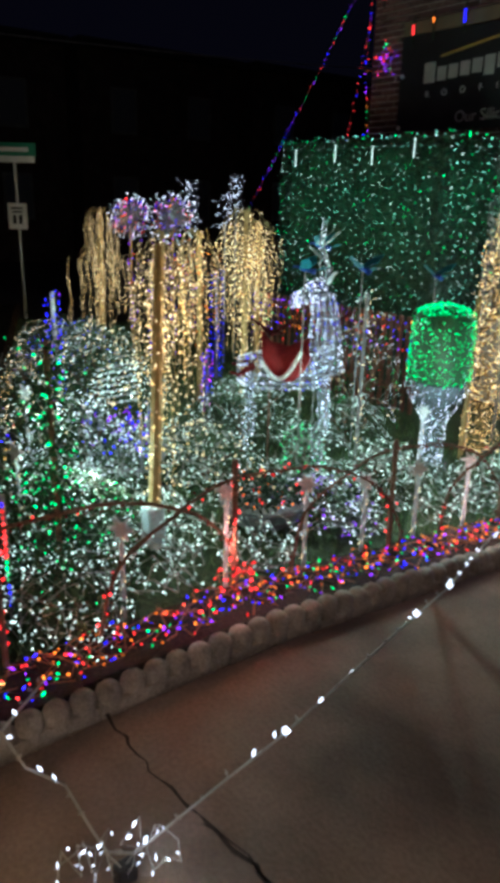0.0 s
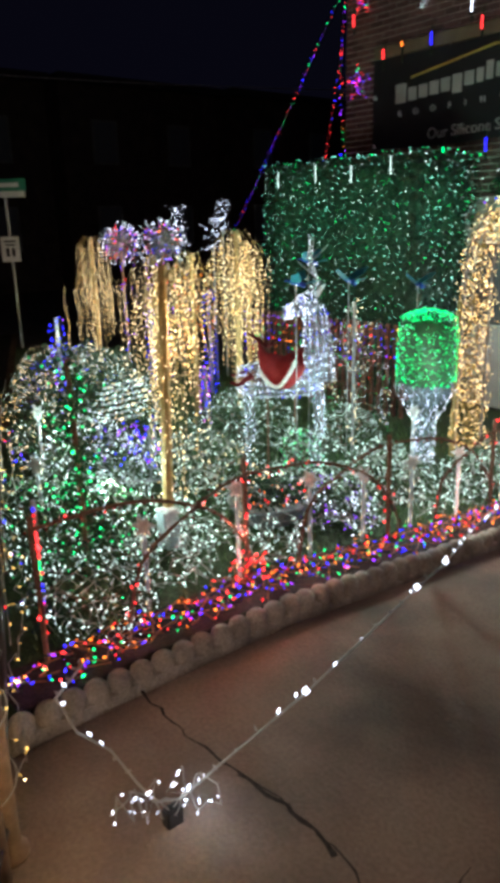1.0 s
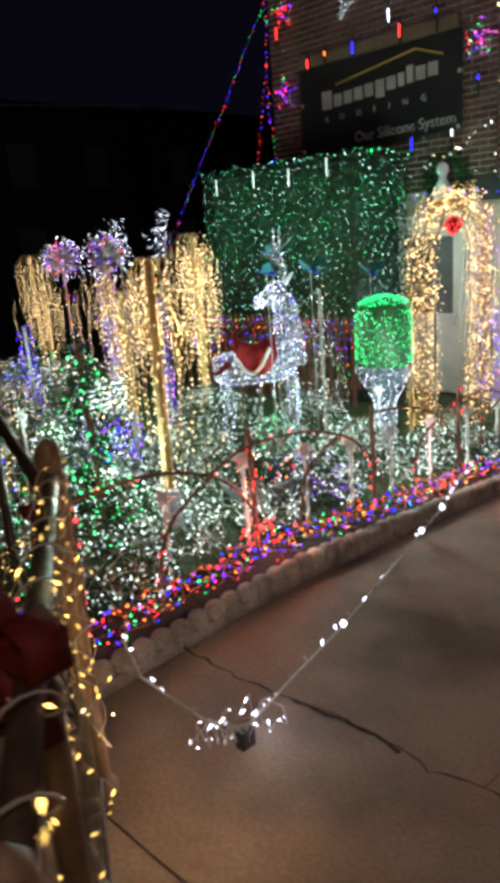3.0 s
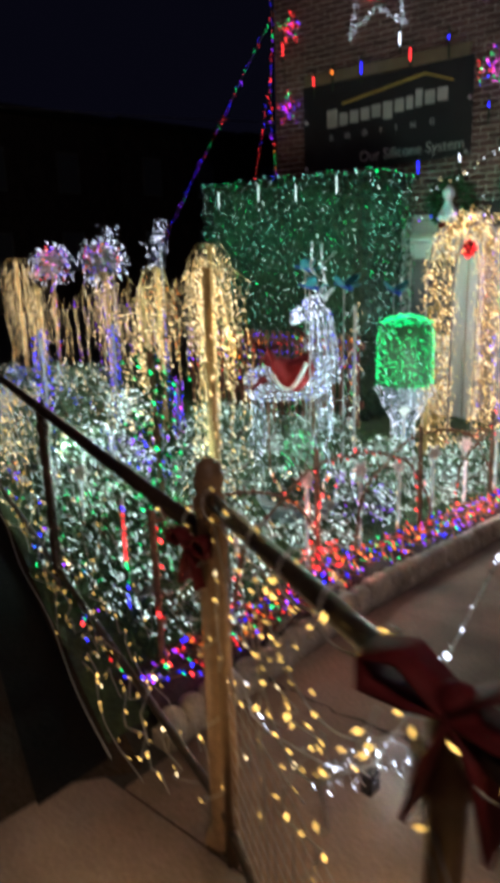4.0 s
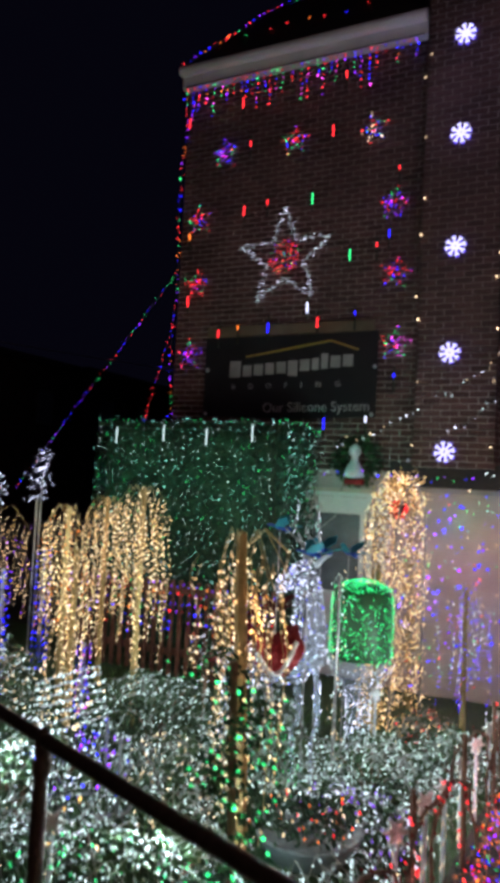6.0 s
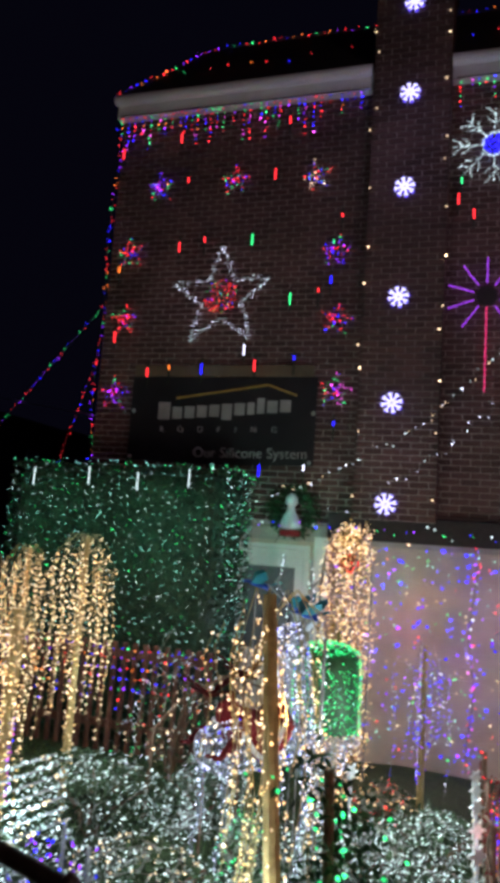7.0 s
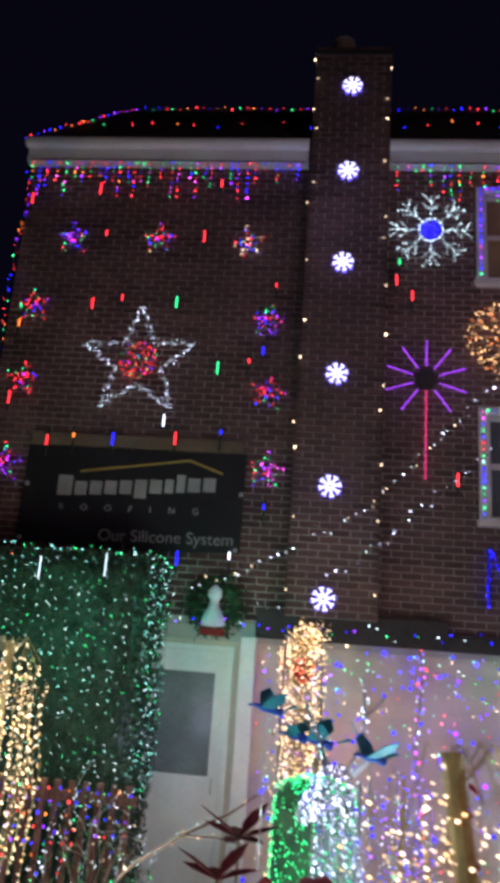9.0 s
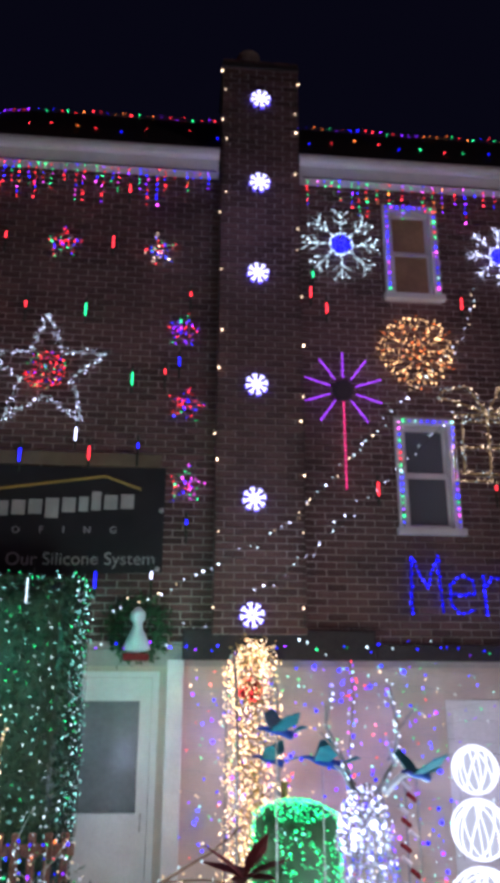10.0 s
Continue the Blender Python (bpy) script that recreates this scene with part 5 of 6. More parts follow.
lights(hub, [(jit(p, 0.025), "red", (rnd.uniform(-1, 1), rnd.uniform(-1, 1), 0.5)) for p in along(hl, 0.045)], 0.0095, 1.8)

# clear path stakes with white flower heads
def stake(x, y, h, cols=("warm", "cool_white")):
    s = thing("path_stake_light", "clear path stake with a white snowflake head", "garden stake", (x, y, G(y)), "path stakes along the bed")
    z = G(y)
    put("rod", Geo().tube([(x, y, z), (x, y, z + h)], 0.011, 7), FROST, s)
    hd = Geo()
    for dy in (-0.01, 0.01):
        for k in range(12):
            a, q = k * math.pi / 6, 0.06 if k % 2 == 0 else 0.026
            hd.v.append((x + q * math.cos(a) * 0.8 - dy * 0.6, y + q * math.cos(a) * 0.6 + dy * 0.8, z + h + q * math.sin(a)))
    hd.f += [tuple(range(12)), tuple(reversed(range(12, 24)))] + [(k, k + 12, (k + 1) % 12 + 12, (k + 1) % 12) for k in range(12)]
    put("head", hd, FUR, s, "white snowflake head")
    sp = [((x + 0.012 * math.cos(q), y + 0.012 * math.sin(q), z + 0.03 + (h - 0.05) * q / 26), cols[0] if q % 3 else cols[1], None) for q in range(26)]
    lights(s, sp, 0.006, 1.2)


for y, h in ((-6.5, 0.5), (-5.95, 0.55), (-5.44, 0.52), (-5.0, 0.48), (-4.55, 0.5), (-4.05, 0.5), (-3.5, 0.5), (-3.0, 0.5), (-2.5, 0.5)):
    stake(0.98, y, h)
stake(0.2, -3.55, 0.6)
stake(-1.2, -6.05, 0.55)
stake(-0.2, -6.5, 0.5)

# bowl with pink-lit plants
bw = thing("planter_bowl", "grey round bowl of plants lit pink and white", "planter", (0.35, -5.2, G(-5.2)))
put("bowl", Geo().lathe((0.35, -5.2, G(-5.2) + 0.03), ((0.14, 0), (0.2, 0.03), (0.27, 0.14), (0.28, 0.16), (0.26, 0.16), (0.2, 0.13)), 24), POT, bw, smooth=True)
g = Geo()
for k in range(500):
    a, q = rnd.uniform(0, 6.28), 0.24 * math.sqrt(rnd.random())
    g.leaf((0.35 + q * math.cos(a), -5.2 + q * math.sin(a), G(-5.2) + 0.19 + rnd.uniform(0, 0.1)), 0.025, rnd)
put("plant_fill", g, LEAF, bw, kind="stuff")
lights(bw, [((0.35 + 0.25 * rnd.uniform(-1, 1), -5.2 + 0.2 * rnd.uniform(-1, 1), G(-5.2) + 0.2 + rnd.uniform(0, 0.1)), rnd.choice(["orange", "cool_white", "red", "warm"]), None) for k in range(70)], 0.009)

# tall slim gilt pole by the topiary
s = thing("gilt_pole_light", "slim gilt pole wound with amber bulbs", "light post", (-0.08, -2.62, G(-2.62)))
put("pole", Geo().tube([(-0.08, -2.62, G(-2.62)), (-0.08, -2.62, 1.12)], 0.022, 8), WOOD, s)
lights(s, [((-0.08 + 0.03 * math.cos(k), -2.62 + 0.03 * math.sin(k), -0.2 + 1.3 * k / 45), "amber" if k % 3 else "warm", None) for k in range(45)], 0.009)
s = thing("slim_white_pole", "slim pole wound with small white bulbs", "light post", (0.1, -4.15, G(-4.15)))
put("pole", Geo().tube([(0.1, -4.15, G(-4.15)), (0.1, -4.15, 1.25)], 0.012, 8), STEEL, s)
lights(s, [((0.1 + 0.05 * rnd.uniform(-1, 1), -4.15 + 0.05 * rnd.uniform(-1, 1), -0.1 + 1.4 * rnd.random()), rnd.choice(["cool_white", "warm"]), None) for k in range(110)], 0.007)

def RP_in(x, rg):
    return Vector((x, edge_y(x) + 0.2 + 0.1 * math.sin(x * 6) + rg.uniform(-0.03, 0.03), 0.09 + 0.05 * math.sin(x * 11)))


# loose white strings over the lawn
lw = thing("lawn_string_lights", "loose heaps of white string lights over the grass", "string lights", (0, -6, 0))
rg = random.Random(21)
g, sp = Geo(), []
for k in range(90):
    cx = rg.uniform(-1.6, 0.85)
    cy = rg.uniform(edge_y(cx) + 0.3, -3.4) if k > 14 else rg.uniform(-6.9, -5.6)
    cx = cx if k > 14 else rg.uniform(-0.3, 0.9)
    pts = tangle((cx, cy, G(cy) + 0.06), 0.26, 0.26, 16, 0.1, 0.14, rg)
    if min(p.y - edge_y(p.x) for p in pts) < 0.05:
        continue
    g.tube(pts, 0.003, 3)
    for p in along(pts, 0.085):
        sp.append((jit(p, 0.02, rg), "cool_white", (rg.uniform(-1, 1), rg.uniform(-1, 1), rg.uniform(-0.2, 1))))
put("cord", g, PALECORD, lw, kind="stuff")
lights(lw, sp, 0.0074, 1.8, rg=rg)

fs2 = thing("fence_foot_string_light", "coloured string of bulbs trailing along the fence foot", "string lights", (0, -6.6, 0))
rg = random.Random(61)
pts = [RP_in(x, rg) for x in np.linspace(-2.6, 1.25, 130)]
put("cord", Geo().tube(pts, 0.003, 3), CORD, fs2)
lights(fs2, [(jit(p, 0.03, rg), rg.choice(["blue", "green", "red", "warm", "warm", "purple", "blue"]), (rg.uniform(-1, 1), rg.uniform(-1, 1), 0.3)) for p in along(pts, 0.085)], 0.0095, 1.8, rg=rg)

# coloured strings heaped on the mulch strip
ms = thing("border_string_lights", "tangled strings of red, green, blue and orange bulbs on the mulch", "string lights", (1.15, -4.5, 0))
rg = random.Random(31)
g, g2, sp = Geo(), Geo(), []
y = -7.15
while y < -1.2:
    pts = tangle((1.18, y, G(y) + 0.07), 0.15, 0.2, 11, 0.1, 0.07, rg)
    (g if rg.random() < 0.4 else g2).tube(pts, 0.0035, 3)
    for p in along(pts, 0.075):
        sp.append((jit(p, 0.02, rg), rg.choice(["red", "red", "orange", "orange", "green", "blue", "blue", "purple"]), (rg.uniform(-1, 1), rg.uniform(-1, 1), rg.uniform(-0.2, 1))))
    y += 0.085
put("green_cord", g, CORD, ms, kind="stuff")
put("red_cord", g2, REDCORD, ms, kind="stuff")
lights(ms, sp, 0.0082, 2.2, rg=rg)

# white string over the driveway and its heap
dp = [(1.26, -6.98, 0.13), (1.711, -7.289, 0.359), (1.688, -7.222, 0.178), (1.66, -7.09, 0.012), (1.86, -7.1, 0.012), (1.97, -7.1, 0.012), (2.066, -7.062, 0.068), (2.045, -6.77, 0.112), (2.027, -6.468, 0.157), (1.957, -6.06, 0.195), (1.887, -5.65, 0.233), (1.857, -5.401, 0.266), (1.64, -4.8, 0.23), (1.42, -4.25, 0.1)]
ds = thing("driveway_string_light", "white string of bulbs laid over the concrete", "string lights", (2, -6.9, 0))
put("cord", Geo().tube(dp, 0.005, 5), PALECORD, ds)
for p in along(dp, 0.105):
    g = Geo().bulb(jit(p, 0.012) + Vector((0, 0, 0.01)), 0.0065, (rnd.uniform(-1, 1), rnd.uniform(-1, 1), 0.4), 2.2)
    put("bulb", g, PALECORD if rnd.random() < 0.4 else PURE, ds)
for p in ((1.857, -5.401, 0.274), (1.887, -5.65, 0.241), (2.027, -6.468, 0.165)):
    put("bright_bulb", Geo().bulb(p, 0.017, None, 1.2), PURE, ds)
hp = thing("string_light_heap", "bunched white string lights lying on the concrete", "string lights", (1.98, -7.08, 0))
rg = random.Random(41)
pts = [jit(p, 0.035, rg) + Vector((0, 0, rg.uniform(0.0, 0.11) * (1 if k % 3 else 0.3))) for k, p in enumerate(along([(1.97, -7.24, 0.04), (2.0, -7.16, 0.05), (2.07, -7.18, 0.04), (2.1, -7.08, 0.05), (2.04, -7.05, 0.06), (2.12, -6.97, 0.05), (2.14, -7.06, 0.04), (2.05, -7.12, 0.05), (1.98, -7.19, 0.04), (2.02, -7.27, 0.04)], 0.026))]
put("cord", Geo().tube(pts, 0.0022, 4), PALECORD, hp)
sp = [(jit(p, 0.015, rg), "white", (rg.uniform(-1, 1), rg.uniform(-1, 1), rg.uniform(0, 1))) for p in along(pts, 0.08)]
put("plug_adapter", Geo().box((2.06, -7.13, 0.006), (2.1, -7.07, 0.07), 0.006), INK, hp, "black plug adapter")
lights(hp, [q for q in sp if q[0].z > 0.01], 0.0048, 3.6, rg=rg)

# ---- railing by the pavement ----
rl = thing("railing", "tan posts and dark handrail wound with warm lights", "railing", (1.75, -7.53, 0))
def RP(x, z, out=0.0):
    nx, ny = (0.351, 0.936) if x < 1.85 else (0.521, 0.854)
    return Vector((x - out * nx, rail_y(x) - out * ny, z))
xa, xb = -5.6, 3.2
def rail_z(x):
    return 0.965 if x < 1.85 else 1.075 + 0.11 * (x - 1.85)


put("handrail", Geo().tube([RP(x, rail_z(x)) for x in np.linspace(xa, 1.84, 12)], 0.024, 10), RAIL, rl, smooth=True)
put("sloping_handrail", Geo().tube([RP(x, rail_z(x)) for x in (1.851, 2.2, 2.7, xb)], 0.021, 10), RAIL, rl, smooth=True)
put("lower_rail", Geo().tube([RP(x, 0.12) for x in [*np.linspace(xa, 1.85, 12), 2.2, 2.7, xb]], 0.016, 8), RAIL, rl, smooth=True)
for x in (-5.3, -3.5, -1.7, 0.05, 1.85, 2.8, 3.18):
    h = 1.13 if x == 1.85 else rail_z(x) - 0.02
    c = RP(x, 0.0)
    r = (0.036 if x < 2 else 0.024) if x > 1 else 0.025
    po = put("post", Geo().lathe(c, ((r * 1.6, 0.0), (r * 1.6, 0.02), (r, 0.03), (r, h - 0.1), (r * 1.25, h - 0.08), (r * 1.25, h - 0.05), (r * 0.9, h - 0.04), (r * 1.15, h), (r * 0.9, h + 0.04), (0.005, h + 0.06)), 16), POSTM if x > 1 else RAIL, rl, smooth=True)
put("side_pipe", Geo().tube([RP(1.93, 0), RP(1.93, 1.06), RP(1.935, 1.1)], 0.02, 10), POSTM, rl, smooth=True)
wire = Geo()
for k in range(22):
    x = 1.95 + k * 0.05
    wire.tube([RP(x, 0.12), RP(x, 0.62)], 0.0015, 3)
for k in range(11):
    wire.tube([RP(1.95, 0.12 + 0.05 * k), RP(2.95, 0.12 + 0.05 * k)], 0.0015, 3)
put("wire_mesh", wire, STEEL, rl, kind="stuff")


def bow(c, s, turn=0.0):
    b = thing("red_bow", "dark red velvet bow tied to the railing", "bow", c, "bows on the railing")
    c = Vector(c)
    spin = Matrix.Rotation(math.radians(turn), 3, "Z")
    dx, dy = spin @ Vector((0.92, -0.39, 0)), spin @ Vector((-0.39, -0.92, 0))
    for sg in (-1, 1):
        lp = [c, c + dx * sg * 0.6 * s + Vector((0, 0, 0.45 * s)), c + dx * sg * 1.1 * s + Vector((0, 0, 0.35 * s)), c + dx * sg * 1.1 * s - Vector((0, 0, 0.1 * s)), c + dx * sg * 0.5 * s - Vector((0, 0, 0.1 * s)), c]
        for nm, ln in (("loop", lp), ("tail", [c, c + dx * sg * 0.3 * s - Vector((0, 0, 0.6 * s)), c + dx * sg * 0.5 * s - Vector((0, 0, 1.5 * s))])):
            g = Geo()
            for p in ln:
                g.v += [tuple(p + dy * 0.3 * s), tuple(p - dy * 0.3 * s)]
            g.f += [(2 * i, 2 * i + 1, 2 * i + 3, 2 * i + 2) for i in range(len(ln) - 1)]
            o = put(nm, g, BOW, b, smooth=True)
            o.modifiers.new("thick", "SOLIDIFY").thickness = 0.006
    put("knot", Geo().ball(c, 0.28 * s, 2), BOW, b, smooth=True)


bow((2.83, -8.17, 1.23), 0.1, 22)
bow(RP(1.83, 0.95, 0.05), 0.075, 15)
bow(RP(-1.75, 0.98, 0.04), 0.08)
# warm strings wound round rail and posts, with hanging swags
rs = thing("railing_string_light", "warm white string wound round the railing with hanging swags", "string lights", (1.8, -7.55, 0.9))
rg = random.Random(51)
g, sp = Geo(), []


def run(pts, step, r=None):
    g.tube(pts, 0.0022, 4)
    for p in along(pts, step, rg.uniform(0, step)):
        sp.append((jit(p, 0.018, rg), "warm" if rg.random() < 0.12 else "gold", (rg.uniform(-1, 1), rg.uniform(-1, 1), rg.uniform(-1, 1))))


run([RP(x, rail_z(x) + 0.04 * math.cos(x * 40), 0.04 * math.sin(x * 40)) for x in np.linspace(1.6, 3.2, 150)], 0.075)
for xx, z0, z1, rr in ((1.85, 0.1, 1.0, 0.05), (2.8, 0.05, 0.95, 0.04), (3.0, 0.2, 1.0, 0.06)):
    c = RP(xx, 0)
    run([(c.x + rr * math.cos(z * 26), c.y + rr * math.sin(z * 26), z) for z in np.linspace(z0, z1, 100)], 0.1 if xx < 2.8 else 0.05)
for a, b, d in ((1.95, 2.45, 0.2), (2.1, 2.7, 0.32), (2.2, 2.75, 0.15), (2.75, 3.1, 0.2), (2.77, 3.1, 0.38)):
    run(sag(RP(a, rail_z(a) - 0.04, 0.02), RP(b, rail_z(b) - 0.05, 0.03), d), 0.09)
for k in range(3):
    x = 2.14 + 0.1 * k
    run([RP(x + 0.03 * math.sin(q * 1.7 + k), rail_z(x) - 0.03 - (0.45 + 0.12 * k) * q / 8, -0.02 + 0.05 * math.sin(q * 2.1 + k)) for q in range(9)], 0.055)
for x in np.linspace(1.98, 3.1, 5):
    ln = rg.uniform(0.2, 0.6)
    run([RP(x + 0.02 * math.sin(q * 2), 0.95 - ln * q / 5, 0.03) for q in range(6)], 0.09)
run([(x, edge_y(x) + 0.05 + 0.03 * math.sin(x * 9), 0.06 + 0.04 * math.sin(x * 7)) for x in np.linspace(-3.5, 1.5, 60)], 0.11)
for q in range(3):
    run([(x + rg.uniform(-0.03, 0.03), edge_y(x) + 0.1 + 0.08 * q + rg.uniform(-0.04, 0.04), 0.06 + rg.uniform(0, 0.12)) for x in np.linspace(-1.5, 1.7, 60)], 0.12)
run([RP(x, 0.55 + 0.25 * math.sin(x * 9), -0.05) for x in np.linspace(-3.5, 1.2, 120)], 0.14)
for x in np.linspace(-3.5, -0.5, 44):
    ln = rg.uniform(0.3, 0.8)
    run([RP(x, 0.98 - ln * q / 4, 0.03 * math.sin(q)) for q in range(5)], 0.07)
for q in range(4):
    run([RP(x, 1.0 + 0.06 * math.cos(x * 30 + q), 0.06 * math.sin(x * 30 + q)) for x in np.linspace(-5.5, -1.5, 420)], 0.05)
for x in np.linspace(-5.4, -1.6, 40):
    ln = rg.uniform(0.2, 0.7)
    run([RP(x, 0.97 - ln * q / 4, 0.04 * math.sin(q)) for q in range(5)], 0.06)
put("cord", g, PALECORD, rs, kind="stuff")
lights(rs, sp, 0.0054, 2.6, rg=rg)
ml = thing("meteor_stake_light", "upright tube light with red, blue and green LEDs", "light", RP(0.55, 0, -0.2))
p0 = RP(0.55, 0, -0.2)
put("tube", Geo().tube([p0, p0 + Vector((0, 0, 0.62))], 0.012, 7), PALECORD, ml)
lights(ml, [(p0 + Vector((0.014, -0.01, 0.1 + 0.03 * k)), ["blue", "green", "red", "red", "blue"][k // 4 % 5], None) for k in range(17)], 0.014)
# near-black strip laid along the outer foot of the bed
NEARBLACK = mat("near_black_strip", (0.008, 0.007, 0.007), 0.95, spec=0.1, scale=40, vary=0.3, bump=0.3)
put("ground_cover", Geo().add([(x, edge_y(x) - o, 0.006) for x in (-9.0, 1.3) for o in (0.0, 0.28)], [(0, 1, 3, 2)]), NEARBLACK, drive, "near-black strip beside the fence")

# snowman of three lit wire balls by the garage
sn = thing("snowman_light", "snowman of three glowing white wire balls", "light figure", (1.92, -0.6, G(-0.6)))
GLOWBALL = glow("white_ball_glow", (0.95, 1.0, 0.95), 0.52, False)
WIREGLOW = glow("white_rope_glow", (0.95, 1.0, 0.97), 1.25, False)
for z, r in ((0.93, 0.2), (0.5, 0.24), (-0.1, 0.3)):
    zz = z - (0.05 if z < 0.6 else 0.0)
    b = put("ball", Geo().ball((1.92, -0.6, zz), r * 0.93, 3), GLOWBALL, sn, smooth=True)
    for k in range(14):
        ax = Matrix.Rotation(k * math.pi / 14 + 0.3, 3, "Z") @ Matrix.Rotation(0.35 * math.sin(k * 2.3 + z), 3, "X")
        loop = [Vector((1.92, -0.6, zz)) + ax @ Vector((r * math.cos(t), 0, r * math.sin(t))) for t in np.linspace(0, 6.28, 25)[:-1]]
        put("wire_loop", Geo().tube(loop, 0.009, 4, closed=True), WIREGLOW, b)
put("foot", Geo().lathe((1.92, -0.6, G(-0.6)), ((0.2, 0), (0.2, 0.03), (0.05, 0.08), (0.05, 0.2)), 16), FROST, sn)

# foil birds on wires, and dark-red poinsettia leaves
def bird(x, y, z, yaw, s):
    b = thing("foil_bird", "blue and teal foil bird on a thin wire", "ornament", (x, y, G(y)), "foil birds")
    R = pose(x, y, z, 0, 0, yaw)
    def V(p):
        return R @ (Vector(p) * s)
    g = Geo().tube([V((-0.16, 0, -0.02)), V((-0.08, 0, 0)), V((0.05, 0, 0.02)), V((0.12, 0, 0.05)), V((0.2, 0, 0.05))], 0.045 * s, 8, 0.01 * s)
    put("body", g, BLUEFILM, b, smooth=True)
    for sg in (-1, 1):
        w = Geo().add([V((-0.06, 0.02 * sg, 0.02)), V((0.08, 0.02 * sg, 0.03)), V((0.02, 0.22 * sg, 0.16)), V((-0.1, 0.28 * sg, 0.2)), V((-0.14, 0.16 * sg, 0.1))], [(0, 1, 2, 3, 4)])
        o = put("wing", w, TEALFILM, b)
        o.modifiers.new("thick", "SOLIDIFY").thickness = 0.004
    t = Geo().add([V((-0.14, 0, 0)), V((-0.3, 0.07, 0.06)), V((-0.34, 0, 0.05)), V((-0.3, -0.07, 0.06))], [(0, 1, 2, 3)])
    o = put("tail", t, TEALFILM, b)
    o.modifiers.new("thick", "SOLIDIFY").thickness = 0.004
    put("wire", Geo().tube([(x, y, G(y)), (x, y, z)], 0.004, 5), STEEL, b)


bird(-0.33, -4.19, 1.52, 200, 0.45)
bird(-0.1, -4.0, 1.38, 170, 0.5)
bird(0.1, -4.72, 1.42, 215, 0.4)
bird(-0.22, -3.03, 1.28, 160, 0.5)


def poinsettia(x, y, top, size, leaves):
    pn = thing("poinsettia", "dark red fabric poinsettia on a stem", "flower", (x, y, G(y)), "poinsettias among the shrubs")
    put("stem", Geo().tube([(x, y, G(y)), (x, y, top)], 0.008, 6), TWIG, pn)
    for k in range(leaves):
        a = k * 0.9
        d = Vector((math.cos(a), math.sin(a), 0.6 + 0.4 * math.sin(k * 2))) * size
        s_ = Vector((-math.sin(a), math.cos(a), 0)) * 0.2 * size
        c = Vector((x, y, top))
        o = put("petal", Geo().add([c, c + d * 0.3 + s_ * 0.9, c + d * 0.6 + s_ - Vector((0, 0, 0.02)), c + d - Vector((0, 0, 0.05)), c + d * 0.6 - s_ - Vector((0, 0, 0.02)), c + d * 0.3 - s_ * 0.9], [(0, 1, 2), (0, 2, 3), (0, 3, 4), (0, 4, 5)]), BOW, pn)
        o.modifiers.new("thick", "SOLIDIFY").thickness = 0.003


poinsettia(-0.44, -3.94, 0.92, 0.2, 7)
poinsettia(-0.47, -4.5, 0.9, 0.17, 5)

# bare lit branch
bb = thing("bare_branch", "bare dark branch dotted with white bulbs", "branch", (-1.2, -3.4, G(-3.4)))
l1 = [(-1.25, -3.5, G(-3.5)), (-1.22, -3.5, 0.4), (-1.05, -3.45, 0.62), (-0.8, -3.4, 0.78), (-0.55, -3.35, 0.9), (-0.4, -3.3, 1.0)]
l2 = [(-0.8, -3.4, 0.78), (-0.6, -3.45, 0.8), (-0.45, -3.45, 0.78)]
l3 = [(-1.22, -3.5, 0.4), (-1.0, -3.5, 0.42), (-0.75, -3.45, 0.35)]
put("wood", Geo().tube(l1, 0.018, 6, 0.005).tube(l2, 0.008, 5, 0.004).tube(l3, 0.01, 5, 0.004), TWIG, bb)
lights(bb, [(jit(p, 0.02), rnd.choice(["warm", "cool_white"]), None) for l in (l1, l2, l3) for p in along(l, 0.09)], 0.011)

# red candy chain by the garage
cc = thing("candy_garland", "hanging garland of red and white candy shapes", "ornament", (1.3, -0.5, G(-0.5)))
put("pole", Geo().tube([(1.3, -0.5, G(-0.5)), (1.3, -0.5, 0.95), (1.24, -0.5, 1.05), (1.15, -0.5, 1.0)], 0.012, 6), STEEL, cc)
for k in range(9):
    c = Vector((1.3 + 0.05 * math.sin(k * 2), -0.53, 0.8 - 0.1 * k))
    put("candy", Geo().tube([c + Vector((-0.04, 0, 0.03)), c + Vector((0.04, 0, -0.03))], 0.02, 7), FELT if k % 2 else FUR, cc)

# street sign at the corner, a cable over the street
ss = thing("street_sign", "green street name blade and speed sign on a steel pole", "street sign", (-9.3, -3.0, 0))
SX, SY = -9.04, -2.98
put("pole", Geo().tube([(SX, SY, -0.3), (SX, SY, 2.6)], 0.03, 8), STEEL, ss)
f = Vector((0.634, 0.775, 0))
nn_ = Vector((0.775, -0.634, 0))
def plate(name, c, w, h, mt, off=0.0, th=0.006):
    g = Geo()
    c = Vector(c) + nn_ * off
    q = [c + f * sx * w / 2 + Vector((0, 0, sz * h / 2)) + nn_ * d for d in (0, th) for sx, sz in ((-1, -1), (1, -1), (1, 1), (-1, 1))]
    g.add(q, [(3, 2, 1, 0), (4, 5, 6, 7), (0, 1, 5, 4), (1, 2, 6, 5), (2, 3, 7, 6), (3, 0, 4, 7)])
    return put(name, g, mt, ss)
plate("name_blade", (SX, SY, 2.5), 0.75, 0.2, SIGNGREEN, 0.035)
plate("name_bar", (SX + 0.02, SY, 2.5), 0.5, 0.07, SIGNWHITE, 0.045)
plate("lower_blade", (SX, SY, 2.35), 0.7, 0.1, SIGNWHITE, 0.035)
